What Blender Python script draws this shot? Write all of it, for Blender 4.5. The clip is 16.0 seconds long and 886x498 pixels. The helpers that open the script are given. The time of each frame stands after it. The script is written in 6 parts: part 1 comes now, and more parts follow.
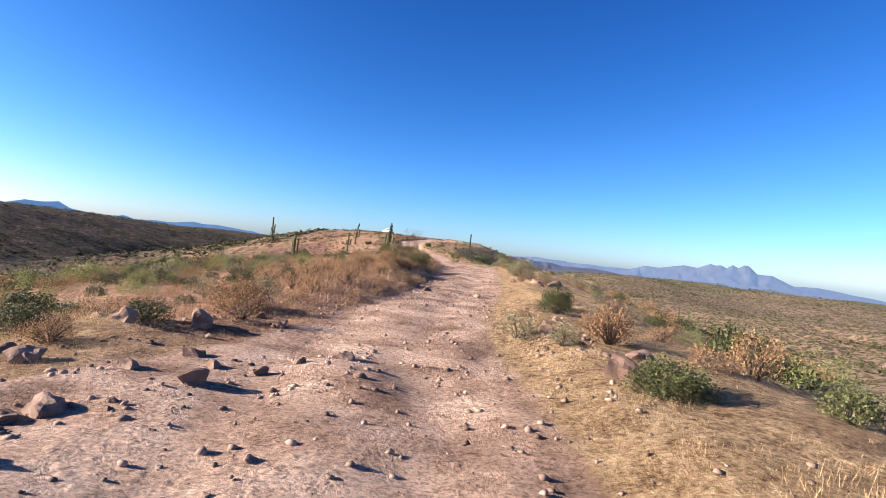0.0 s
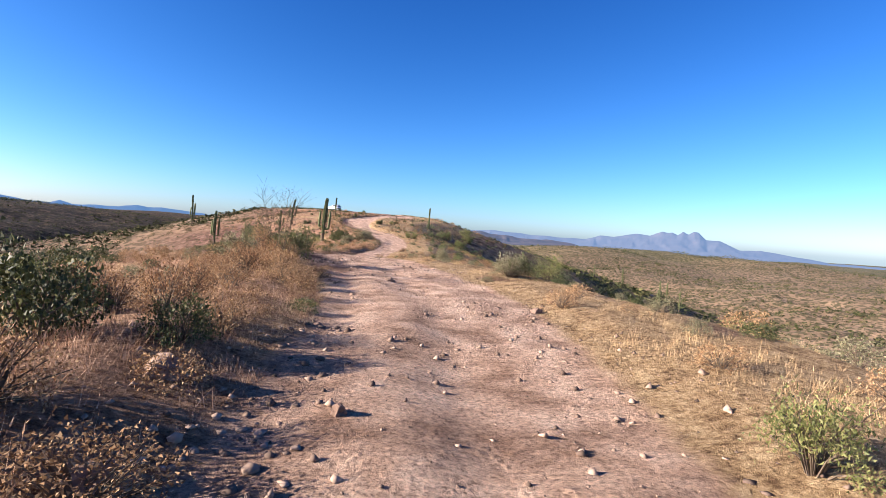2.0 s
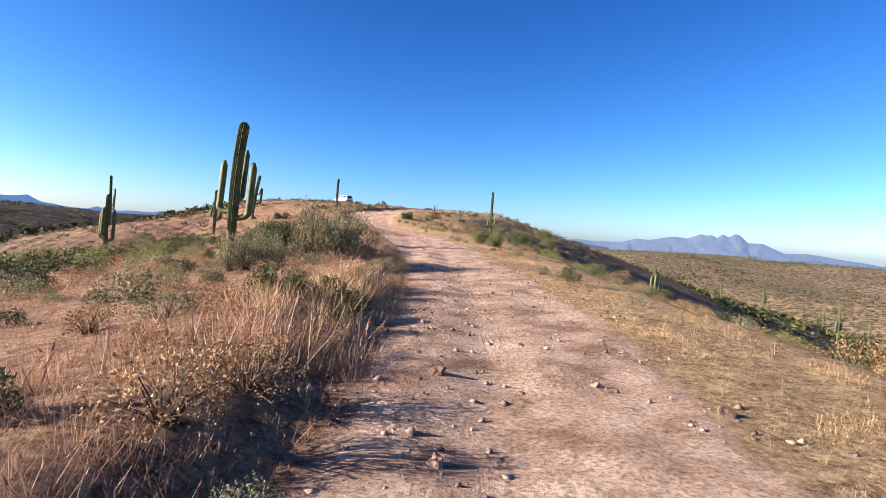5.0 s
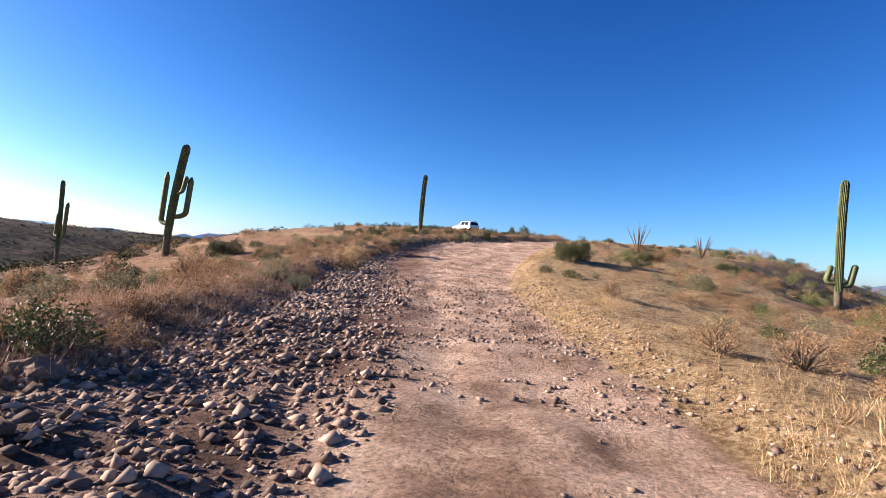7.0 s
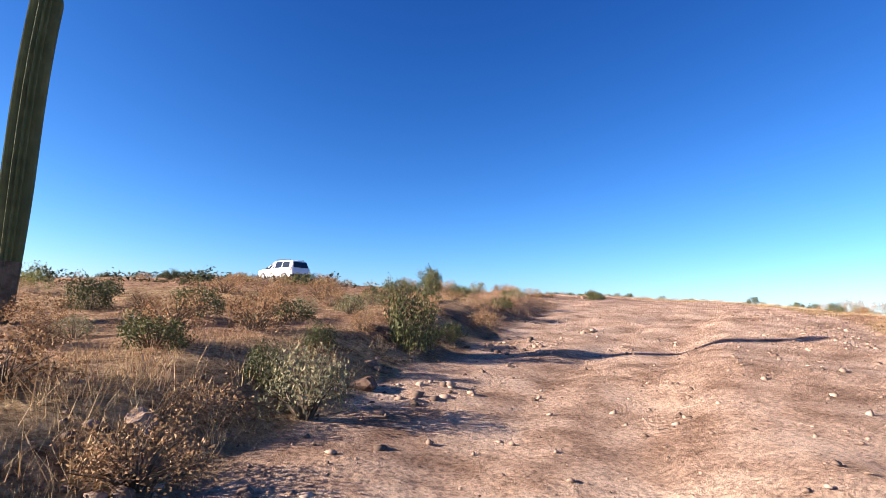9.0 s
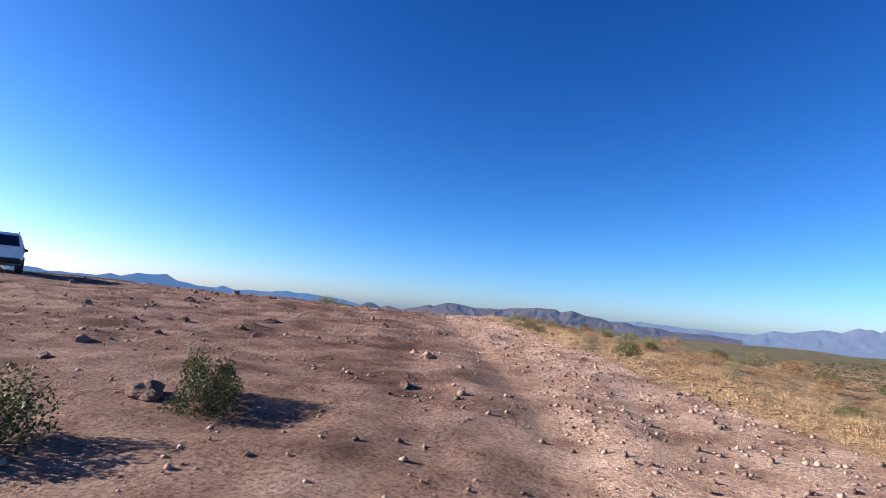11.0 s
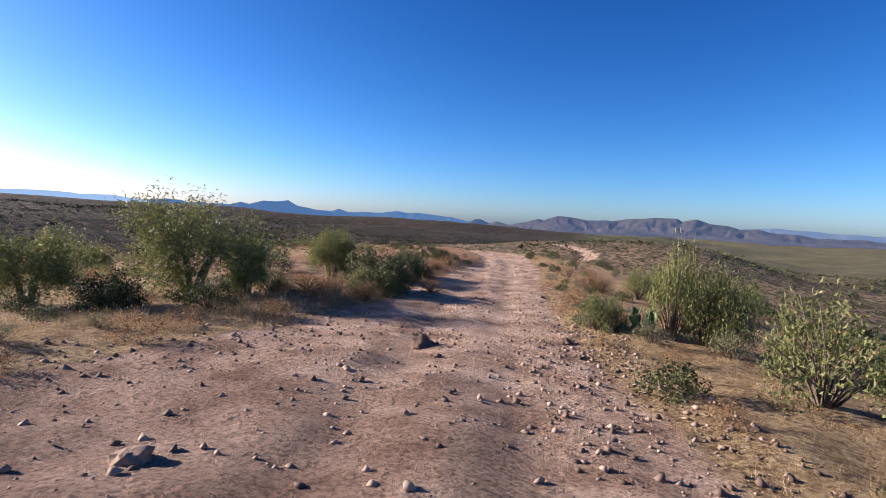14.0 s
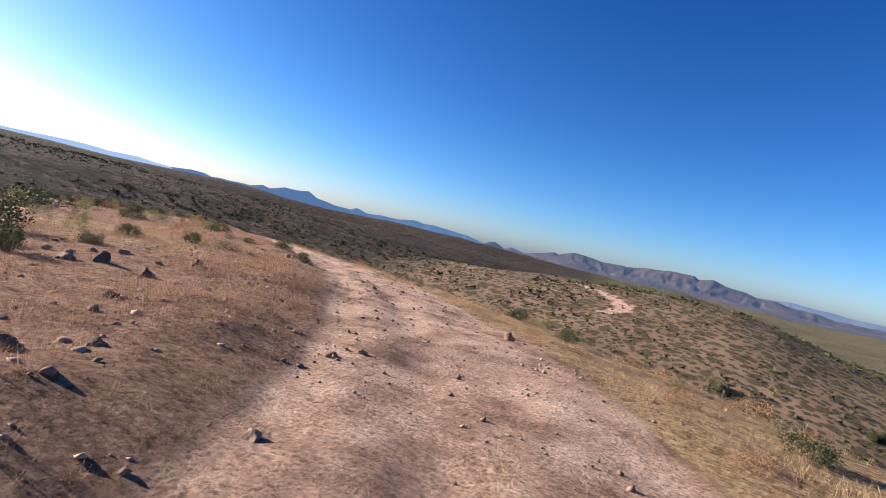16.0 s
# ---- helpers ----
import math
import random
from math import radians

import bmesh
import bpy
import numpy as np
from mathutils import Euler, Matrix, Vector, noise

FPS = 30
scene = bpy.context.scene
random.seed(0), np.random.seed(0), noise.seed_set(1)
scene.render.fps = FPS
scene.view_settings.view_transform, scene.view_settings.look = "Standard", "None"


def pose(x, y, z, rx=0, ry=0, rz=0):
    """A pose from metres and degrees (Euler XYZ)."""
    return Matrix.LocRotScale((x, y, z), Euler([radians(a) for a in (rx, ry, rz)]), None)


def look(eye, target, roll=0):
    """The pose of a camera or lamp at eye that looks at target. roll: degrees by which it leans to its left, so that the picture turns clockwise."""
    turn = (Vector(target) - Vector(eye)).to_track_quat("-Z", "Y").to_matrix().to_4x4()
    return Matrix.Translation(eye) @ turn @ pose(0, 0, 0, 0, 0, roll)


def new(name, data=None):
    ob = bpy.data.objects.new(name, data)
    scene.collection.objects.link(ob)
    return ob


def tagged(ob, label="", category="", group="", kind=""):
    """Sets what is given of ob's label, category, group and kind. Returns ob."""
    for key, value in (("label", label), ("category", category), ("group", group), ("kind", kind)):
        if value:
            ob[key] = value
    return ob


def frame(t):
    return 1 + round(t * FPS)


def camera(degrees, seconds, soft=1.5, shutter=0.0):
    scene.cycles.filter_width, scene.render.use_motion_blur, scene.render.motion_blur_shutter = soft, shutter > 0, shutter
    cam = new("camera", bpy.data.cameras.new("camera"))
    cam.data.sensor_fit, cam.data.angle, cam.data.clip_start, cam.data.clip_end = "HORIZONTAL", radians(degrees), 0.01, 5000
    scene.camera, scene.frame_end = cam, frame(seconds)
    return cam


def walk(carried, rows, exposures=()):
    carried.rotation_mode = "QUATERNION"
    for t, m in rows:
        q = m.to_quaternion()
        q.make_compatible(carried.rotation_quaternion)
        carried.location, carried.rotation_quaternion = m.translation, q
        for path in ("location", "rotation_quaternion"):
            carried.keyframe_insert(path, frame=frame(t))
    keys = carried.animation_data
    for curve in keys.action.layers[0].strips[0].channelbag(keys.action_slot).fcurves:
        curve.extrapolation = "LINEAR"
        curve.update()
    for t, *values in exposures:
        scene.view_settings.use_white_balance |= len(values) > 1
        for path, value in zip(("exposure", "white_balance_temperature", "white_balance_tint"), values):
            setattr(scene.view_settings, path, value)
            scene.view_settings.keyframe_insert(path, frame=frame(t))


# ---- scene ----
# The camera and its drive: seconds, eye in metres, then yaw to the left, pitch up and roll in degrees.
PATH = [
    (0, 0.00, 0.00, 0.00, 0.19, 0.38, 5.65),
    (0.5, -0.67, 4.63, 0.17, 4.30, -1.00, 8.05),
    (1, -0.69, 10.74, 0.18, 0.90, -3.17, 4.27),
    (1.5, 0.49, 17.10, 0.28, -5.90, -2.54, 3.40),
    (2, 0.92, 23.79, 0.58, -4.40, -1.87, 3.78),
    (2.5, 1.20, 31.87, 0.79, -0.35, -2.10, 4.63),
    (3, 0.22, 41.21, 0.62, 6.50, -2.42, 2.80),
    (3.5, -2.05, 50.39, 0.59, 10.80, -0.88, 3.02),
    (4, -3.11, 60.12, -0.25, 4.70, -4.38, 0.53),
    (4.5, -2.46, 70.88, -0.55, -0.95, -2.19, 2.10),
    (4.7, -2.04, 75.18, -0.51, -1.87, -1.93, 3.16),
    (5.4, -0.90, 92.00, -0.32, 0.50, -1.00, 4.00),
    (6.1, -1.30, 110.50, 0.15, 5.50, 0.20, 5.30),
    (6.8, -3.10, 128.73, 0.70, 12.15, 1.26, 6.57),
    (7, -4.15, 133.32, 0.82, 15.66, 1.41, 4.52),
    (7.5, -7.76, 144.12, 1.19, 20.42, 2.63, 0.56),
    (8, -10.87, 154.12, 1.79, 18.82, 6.18, -0.73),
    (8.5, -12.68, 162.49, 2.83, 10.03, 8.04, -3.36),
    (9, -12.72, 168.49, 3.49, -3.32, 6.78, 1.63),
    (9.2, -11.50, 172.69, 3.86, -7.24, 6.04, 1.03),
    (9.9, -5.80, 182.20, 4.72, -14.00, 6.00, 1.50),
    (10.6, -0.30, 190.20, 5.35, -2.00, 6.30, 3.50),
    (11.3, 1.60, 197.79, 5.90, 16.80, 6.46, 5.30),
    (11.5, 0.70, 201.34, 6.06, 17.68, 5.46, 5.00),
    (12, -1.46, 210.15, 6.51, 18.37, 4.77, 5.00),
    (12.5, -3.61, 218.67, 6.92, 18.85, 0.83, -0.15),
    (13, -5.91, 225.34, 6.77, 20.40, -0.45, 0.90),
    (13.5, -8.32, 231.22, 6.34, 21.80, -2.01, 1.63),
    (14, -11.01, 239.17, 5.78, 21.52, -3.28, 2.65),
    (14.5, -14.06, 248.91, 5.20, 20.63, -2.91, 3.78),
    (15, -16.87, 259.70, 4.79, 18.32, -2.09, 5.83),
    (15.5, -19.31, 270.02, 4.53, 15.70, -2.02, 9.08),
    (16, -22.33, 279.26, 4.45, 23.05, -1.77, 12.38),
]


def stance(x, y, z, yaw, pitch, roll):
    a, b = radians(yaw), radians(pitch)
    way = Vector((-math.sin(a) * math.cos(b), math.cos(a) * math.cos(b), math.sin(b)))
    return look((x, y, z), Vector((x, y, z)) + way, roll)


cam = camera(79.36, 16.0, soft=0.7, shutter=0.0)
walk(cam, [(t, stance(*row)) for t, *row in PATH], exposures=[(0, 1.76, 5580, 12), (1.5, 1.83, 5580, 12), (3.5, 1.72, 5680, 12), (4.7, 1.82, 5680, 12), (6.8, 1.62, 5650, 12), (7.1, 1.6, 5650, 12), (7.5, 1.42, 5650, 12), (8, 1.52, 5650, 12), (8.5, 1.56, 5720, 12), (9.2, 1.9, 5800, 12), (11.3, 1.5, 5380, 12), (12.5, 1.45, 5380, 12), (13.5, 1.33, 5380, 12), (14.5, 1.38, 5430, 12), (16, 1.42, 5650, 12)])

# Daylight: low sun from the driver's side, clear sky.
SUN_AZ, SUN_EL = radians(-99), radians(19.5)
world = bpy.data.worlds.new("sky")
scene.world = world
world.use_nodes = True
wn = world.node_tree
sky = wn.nodes.new("ShaderNodeTexSky")
sky.sky_type, sky.sun_disc = "NISHITA", False
sky.sun_elevation, sky.sun_rotation = SUN_EL, SUN_AZ
sky.altitude, sky.air_density, sky.dust_density, sky.ozone_density = 300, 0.8, 0.7, 3.0
deep = wn.nodes.new("ShaderNodeMix")
deep.data_type, deep.blend_type = "RGBA", "MULTIPLY"
deep.inputs[0].default_value, deep.inputs[7].default_value = 1.0, (0.74, 0.98, 1.0, 1)
clear = wn.nodes.new("ShaderNodeMix")
clear.data_type, clear.blend_type = "RGBA", "ADD"
clear.inputs[0].default_value, clear.inputs[7].default_value = 1.0, (0.0, 0.0, 0.5, 1)
wn.links.new(sky.outputs[0], deep.inputs[6])
wn.links.new(deep.outputs[2], clear.inputs[6])
# A drier, clearer air than the model's: deeper overhead, brighter towards the sun and the horizon.
level, rich, tint = (wn.nodes.new(kind) for kind in ("ShaderNodeMix", "ShaderNodeGamma", "ShaderNodeMix"))
for node, colour in ((level, (0.33, 0.33, 0.33, 1)), (tint, (4.1, 3.5, 3.4, 1))):
    node.data_type, node.blend_type = "RGBA", "MULTIPLY"
    node.inputs[0].default_value, node.inputs[7].default_value = 1.0, colour
rich.inputs[1].default_value = 1.4
wn.links.new(clear.outputs[2], level.inputs[6])
wn.links.new(level.outputs[2], rich.inputs[0])
wn.links.new(rich.outputs[0], tint.inputs[6])
parts, whole = wn.nodes.new("ShaderNodeSeparateColor"), wn.nodes.new("ShaderNodeCombineColor")
wn.links.new(tint.outputs[2], parts.inputs[0])
for k, (gain, power) in enumerate(((0.96, 1.3), (0.97, 1.06), (1.0, 1.0))):
    curve, scale = wn.nodes.new("ShaderNodeMath"), wn.nodes.new("ShaderNodeMath")
    curve.operation, scale.operation = "POWER", "MULTIPLY"
    curve.inputs[1].default_value, scale.inputs[1].default_value = power, gain
    wn.links.new(parts.outputs[k], curve.inputs[0])
    wn.links.new(curve.outputs[0], scale.inputs[0])
    wn.links.new(scale.outputs[0], whole.inputs[k])
wn.links.new(whole.outputs[0], wn.nodes["Background"].inputs[0])
wn.nodes["Background"].inputs[1].default_value = 0.038
sun = new("sun", bpy.data.lights.new("sun", "SUN"))
sun.data.energy, sun.data.angle, sun.data.color = 5.0, radians(0.5), (1.0, 0.83, 0.63)
sun_dir = Vector((math.sin(SUN_AZ) * math.cos(SUN_EL), math.cos(SUN_AZ) * math.cos(SUN_EL), math.sin(SUN_EL)))
sun.matrix_world = look(sun_dir * 200, (0, 0, 0))


# ---- materials ----
def ramp(nt, fac, stops):
    n = nt.nodes.new("ShaderNodeValToRGB")
    e = n.color_ramp.elements
    while len(e) < len(stops):
        e.new(0.5)
    for k, (p, c) in enumerate(stops):
        e[k].position, e[k].color = p, (*c, 1)
    nt.links.new(fac, n.inputs[0])
    return n.outputs[0]


def fbm_node(nt, scale, detail=6, rough=0.6, vec=None, stretch=None):
    n = nt.nodes.new("ShaderNodeTexNoise")
    n.inputs["Scale"].default_value, n.inputs["Detail"].default_value, n.inputs["Roughness"].default_value = scale, detail, rough
    src = vec
    if src is None:
        src = nt.nodes.new("ShaderNodeNewGeometry").outputs["Position"]
    if stretch:
        m = nt.nodes.new("ShaderNodeMapping")
        m.inputs["Scale"].default_value = stretch
        nt.links.new(src, m.inputs[0])
        src = m.outputs[0]
    nt.links.new(src, n.inputs["Vector"])
    return n.outputs["Fac"]


def mix(nt, fac, a, b, mode="MIX"):
    n = nt.nodes.new("ShaderNodeMix")
    n.data_type, n.blend_type = "RGBA", mode
    for sock, v in ((n.inputs[0], fac), (n.inputs[6], a), (n.inputs[7], b)):
        if isinstance(v, (int, float)):
            sock.default_value = v
        elif isinstance(v, tuple):
            sock.default_value = (*v, 1)
        else:
            nt.links.new(v, sock)
    return n.outputs[2]


def sums(nt, op, a, b=None, clamp=False):
    n = nt.nodes.new("ShaderNodeMath")
    n.operation, n.use_clamp = op, clamp
    for sock, v in zip(n.inputs, (a, b)):
        if isinstance(v, (int, float)):
            sock.default_value = v
        elif v is not None:
            nt.links.new(v, sock)
    return n.outputs[0]


def material(name, rough=0.8, metal=0.0, spec=0.3):
    m = bpy.data.materials.new(name)
    m.use_nodes = True
    p = m.node_tree.nodes["Principled BSDF"]
    p.inputs["Roughness"].default_value, p.inputs["Metallic"].default_value = rough, metal
    p.inputs["Specular IOR Level"].default_value = spec
    return m, m.node_tree, p


def bump(nt, p, height, strength, distance):
    b = nt.nodes.new("ShaderNodeBump")
    b.inputs["Strength"].default_value, b.inputs["Distance"].default_value = strength, distance
    nt.links.new(height, b.inputs["Height"])
    nt.links.new(b.outputs[0], p.inputs["Normal"])


def varied(name, stops, scale=3.0, rough=0.85, spec=0.25, bumpy=None, island=0.0, thing=0.0, thin=0.0):
    """A colour that runs along stops by noise, with steps from leaf to leaf (island) and from thing to thing."""
    m, nt, p = material(name, rough, 0.0, spec)
    f = fbm_node(nt, scale)
    if island:
        g = nt.nodes.new("ShaderNodeNewGeometry").outputs["Random Per Island"]
        f = sums(nt, "ADD", sums(nt, "MULTIPLY", f, 1 - island), sums(nt, "MULTIPLY", g, island))
    if thing:
        g = nt.nodes.new("ShaderNodeObjectInfo").outputs["Random"]
        f = sums(nt, "ADD", sums(nt, "MULTIPLY", f, 1 - thing), sums(nt, "MULTIPLY", g, thing))
    c = ramp(nt, f, stops)
    nt.links.new(c, p.inputs["Base Color"])
    if bumpy:
        bump(nt, p, fbm_node(nt, bumpy[0]), bumpy[1], bumpy[2])
    if thin:
        # Thin blades and leaves let some light through.
        t = nt.nodes.new("ShaderNodeBsdfTranslucent")
        s = nt.nodes.new("ShaderNodeMixShader")
        s.inputs[0].default_value = thin
        nt.links.new(c, t.inputs[0])
        nt.links.new(p.outputs[0], s.inputs[1])
        nt.links.new(t.outputs[0], s.inputs[2])
        nt.links.new(s.outputs[0], nt.nodes["Material Output"].inputs[0])
    return m


def ground_material():
    """Pink granite dust on the track, dun gravelly soil beside it, scrub-covered slopes far off."""
    m, nt, p = material("desert_ground", 0.95, 0.0, 0.12)

    def attr(name):
        n = nt.nodes.new("ShaderNodeAttribute")
        n.attribute_name = name
        return n.outputs["Fac"]

    dust = ramp(nt, fbm_node(nt, 1.3, 8, 0.65), [(0.36, (0.30, 0.185, 0.122)), (0.5, (0.55, 0.37, 0.26)), (0.64, (0.72, 0.52, 0.385))])
    grit = ramp(nt, fbm_node(nt, 24, 6, 0.75), [(0.38, (0.34, 0.30, 0.28)), (0.5, (0.94, 0.94, 0.94)), (0.63, (1.4, 1.34, 1.27))])
    dust = mix(nt, 0.75, dust, grit, "MULTIPLY")
    soil = ramp(nt, fbm_node(nt, 0.6, 8, 0.7), [(0.38, (0.11, 0.062, 0.037)), (0.5, (0.25, 0.152, 0.09)), (0.62, (0.41, 0.27, 0.168))])
    soil = mix(nt, 0.8, soil, grit, "MULTIPLY")
    red = ramp(nt, fbm_node(nt, 0.9, 8, 0.65), [(0.37, (0.11, 0.06, 0.042)), (0.51, (0.235, 0.142, 0.103)), (0.64, (0.37, 0.25, 0.19))])
    red = mix(nt, 0.8, red, grit, "MULTIPLY")
    # Soil darkens by the same mask, with the rubble's painted shade.
    soil = mix(nt, attr("lot"), soil, mix(nt, 1.0, red, (0.72, 0.68, 0.66), "MULTIPLY"))
    scrub = ramp(nt, fbm_node(nt, 0.05, 9, 0.72), [(0.3, (0.155, 0.104, 0.062)), (0.5, (0.245, 0.165, 0.103)), (0.7, (0.35, 0.24, 0.152))])

    def shrubs(cell, share):
        """Dark tufts of scrub, one to a cell, of uneven size."""
        n = nt.nodes.new("ShaderNodeTexVoronoi")
        n.voronoi_dimensions = "2D"
        n.inputs["Scale"].default_value = 1 / cell
        nt.links.new(nt.nodes.new("ShaderNodeNewGeometry").outputs["Position"], n.inputs["Vector"])
        d = sums(nt, "ADD", n.outputs["Distance"], sums(nt, "MULTIPLY", fbm_node(nt, 1.5 / cell, 4, 0.7), 0.45))
        return sums(nt, "MULTIPLY", sums(nt, "SUBTRACT", share + 0.22, d), 9.0, True)

    dots = sums(nt, "MAXIMUM", shrubs(2.3, 0.36), sums(nt, "MULTIPLY", shrubs(5.2, 0.34), 0.9))
    scrub = mix(nt, sums(nt, "MULTIPLY", dots, 0.85), scrub, (0.055, 0.053, 0.025))
    green = ramp(nt, fbm_node(nt, 0.02, 8, 0.7), [(0.38, (0.08, 0.082, 0.036)), (0.52, (0.145, 0.13, 0.062)), (0.66, (0.23, 0.175, 0.095))])
    # Dark scrubby soil; on the hill across the wash it paints in shade.
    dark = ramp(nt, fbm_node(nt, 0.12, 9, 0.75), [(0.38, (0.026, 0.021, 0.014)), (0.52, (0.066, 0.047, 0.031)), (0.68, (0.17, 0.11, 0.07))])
    green = mix(nt, sums(nt, "MULTIPLY", dots, 0.85), green, (0.034, 0.04, 0.016))
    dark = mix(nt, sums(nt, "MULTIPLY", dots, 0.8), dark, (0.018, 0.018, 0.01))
    far = mix(nt, attr("green"), scrub, green)
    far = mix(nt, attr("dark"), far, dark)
    c = mix(nt, attr("far"), soil, far)
    # Low dry grass matting the banks, golden and pink by turns.
    blades = sums(nt, "ADD", sums(nt, "MULTIPLY", fbm_node(nt, 15, 5, 0.75), 0.6), sums(nt, "MULTIPLY", fbm_node(nt, 3.2, 5, 0.7), 0.4))
    gold = ramp(nt, blades, [(0.39, (0.13, 0.075, 0.036)), (0.5, (0.37, 0.245, 0.125)), (0.62, (0.62, 0.455, 0.26))])
    rose = ramp(nt, blades, [(0.39, (0.10, 0.05, 0.028)), (0.5, (0.30, 0.175, 0.103)), (0.62, (0.52, 0.33, 0.21))])
    mat_of_grass = mix(nt, attr("pink"), gold, rose)
    sward_on = sums(nt, "MULTIPLY", sums(nt, "ADD", attr("sward"), sums(nt, "SUBTRACT", fbm_node(nt, 1.7, 6, 0.7), 0.55)), 2.2, True)
    c = mix(nt, sward_on, c, mat_of_grass)
    edge = sums(nt, "ADD", attr("road"), sums(nt, "MULTIPLY", sums(nt, "SUBTRACT", fbm_node(nt, 1.1, 6, 0.7), 0.5), 0.9))
    edge = sums(nt, "MULTIPLY", sums(nt, "SUBTRACT", edge, 0.33), 3.0, True)
    dust = mix(nt, attr("lot"), dust, red)
    c = mix(nt, edge, c, dust)
    nt.links.new(c, p.inputs["Base Color"])
    h = sums(nt, "ADD", sums(nt, "MULTIPLY", fbm_node(nt, 6, 8, 0.75), 1.5), sums(nt, "MULTIPLY", fbm_node(nt, 40, 4, 0.7), 0.5))
    # Clods and half-buried stones: sharp humps of uneven size.
    for cell, much in ((3.2, 0.9), (8.5, 0.5)):
        n = nt.nodes.new("ShaderNodeTexVoronoi")
        n.inputs["Scale"].default_value = cell
        nt.links.new(nt.nodes.new("ShaderNodeNewGeometry").outputs["Position"], n.inputs["Vector"])
        hump = sums(nt, "MULTIPLY", sums(nt, "SUBTRACT", sums(nt, "ADD", 0.22, sums(nt, "MULTIPLY", sums(nt, "SUBTRACT", fbm_node(nt, 1.2, 5, 0.7), 0.5), 1.1)), n.outputs["Distance"]), 3.0, True)
        h = sums(nt, "ADD", h, sums(nt, "MULTIPLY", hump, much))
    # Tyre tread pressed into the dust along the wheel lines.
    side, along = attr("side"), attr("along")
    lanes = None
    for at in (-1.75, -1.45, -0.15, 0.2, 1.0):
        d = sums(nt, "ABSOLUTE", sums(nt, "SUBTRACT", sums(nt, "ADD", side, sums(nt, "MULTIPLY", sums(nt, "SUBTRACT", fbm_node(nt, 0.12, 2), 0.5), 1.6)), at))
        lane = sums(nt, "MULTIPLY", sums(nt, "SUBTRACT", 0.14, d), 14.0, True)
        lanes = lane if lanes is None else sums(nt, "MAXIMUM", lanes, lane)
    lugs = sums(nt, "SINE", sums(nt, "ADD", sums(nt, "MULTIPLY", along, 6.2832 / 0.10), sums(nt, "MULTIPLY", side, 12.0)))
    worn = sums(nt, "MULTIPLY", sums(nt, "SUBTRACT", fbm_node(nt, 0.35, 4), 0.45), 5.0, True)
    tread = sums(nt, "MULTIPLY", sums(nt, "MULTIPLY", lanes, worn), sums(nt, "MULTIPLY", lugs, 0.10))
    tread = sums(nt, "SUBTRACT", tread, sums(nt, "MULTIPLY", lanes, 0.12))
    h = sums(nt, "ADD", h, sums(nt, "MULTIPLY", tread, edge))
    h = sums(nt, "ADD", h, sums(nt, "MULTIPLY", sums(nt, "MULTIPLY", blades, sward_on), 0.9))
    bump(nt, p, h, 1.0, 0.14)
    return m


GROUND = ground_material()
CACTUS = varied("saguaro_skin", [(0.3, (0.065, 0.075, 0.026)), (0.55, (0.115, 0.125, 0.045)), (0.8, (0.19, 0.185, 0.08))], 2.5, 0.6, 0.3, (30, 0.4, 0.01))
CORK = varied("saguaro_cork", [(0.3, (0.06, 0.045, 0.03)), (0.6, (0.15, 0.115, 0.08))], 8, 0.95, 0.1, (25, 0.7, 0.02))
ROCK = varied("granite", [(0.25, (0.085, 0.052, 0.036)), (0.5, (0.175, 0.112, 0.08)), (0.8, (0.34, 0.235, 0.17))], 4, 0.9, 0.2, (14, 0.8, 0.03), thing=0.35)
GRAVEL = varied("gravel_stone", [(0.2, (0.095, 0.064, 0.047)), (0.5, (0.20, 0.137, 0.10)), (0.8, (0.39, 0.275, 0.20))], 3, 0.9, 0.2, None, island=0.7)
STRAW = varied("dry_grass", [(0.25, (0.25, 0.145, 0.065)), (0.5, (0.46, 0.31, 0.15)), (0.78, (0.68, 0.51, 0.28))], 0.5, 0.8, 0.2, None, island=0.55, thin=0.2)
PINK = varied("pink_grass", [(0.25, (0.18, 0.092, 0.048)), (0.5, (0.36, 0.215, 0.12)), (0.8, (0.64, 0.44, 0.30))], 0.4, 0.8, 0.2, None, island=0.55, thin=0.2)
LEAF = varied("green_leaf", [(0.2, (0.026, 0.031, 0.010)), (0.5, (0.065, 0.072, 0.021)), (0.8, (0.15, 0.145, 0.05))], 1.0, 0.6, 0.25, None, island=0.6, thing=0.2, thin=0.14)
OLIVE = varied("palo_verde_leaf", [(0.2, (0.085, 0.098, 0.025)), (0.5, (0.165, 0.17, 0.05)), (0.8, (0.27, 0.255, 0.09))], 1.0, 0.6, 0.3, None, island=0.6, thin=0.3)
TAN = varied("dry_leaf", [(0.2, (0.10, 0.052, 0.024)), (0.5, (0.27, 0.155, 0.072)), (0.8, (0.50, 0.335, 0.175))], 1.0, 0.8, 0.2, None, island=0.65, thing=0.2, thin=0.22)
TWIG = varied("twig_bark", [(0.3, (0.07, 0.05, 0.035)), (0.7, (0.17, 0.13, 0.09))], 12, 0.9, 0.1)
SAGE = varied("grey_green_leaf", [(0.2, (0.085, 0.078, 0.04)), (0.5, (0.18, 0.165, 0.085)), (0.8, (0.34, 0.30, 0.18))], 1.0, 0.75, 0.2, None, island=0.65, thing=0.15, thin=0.25)
GREENBARK = varied("green_bark", [(0.3, (0.08, 0.09, 0.035)), (0.7, (0.17, 0.16, 0.075))], 6, 0.75, 0.2)
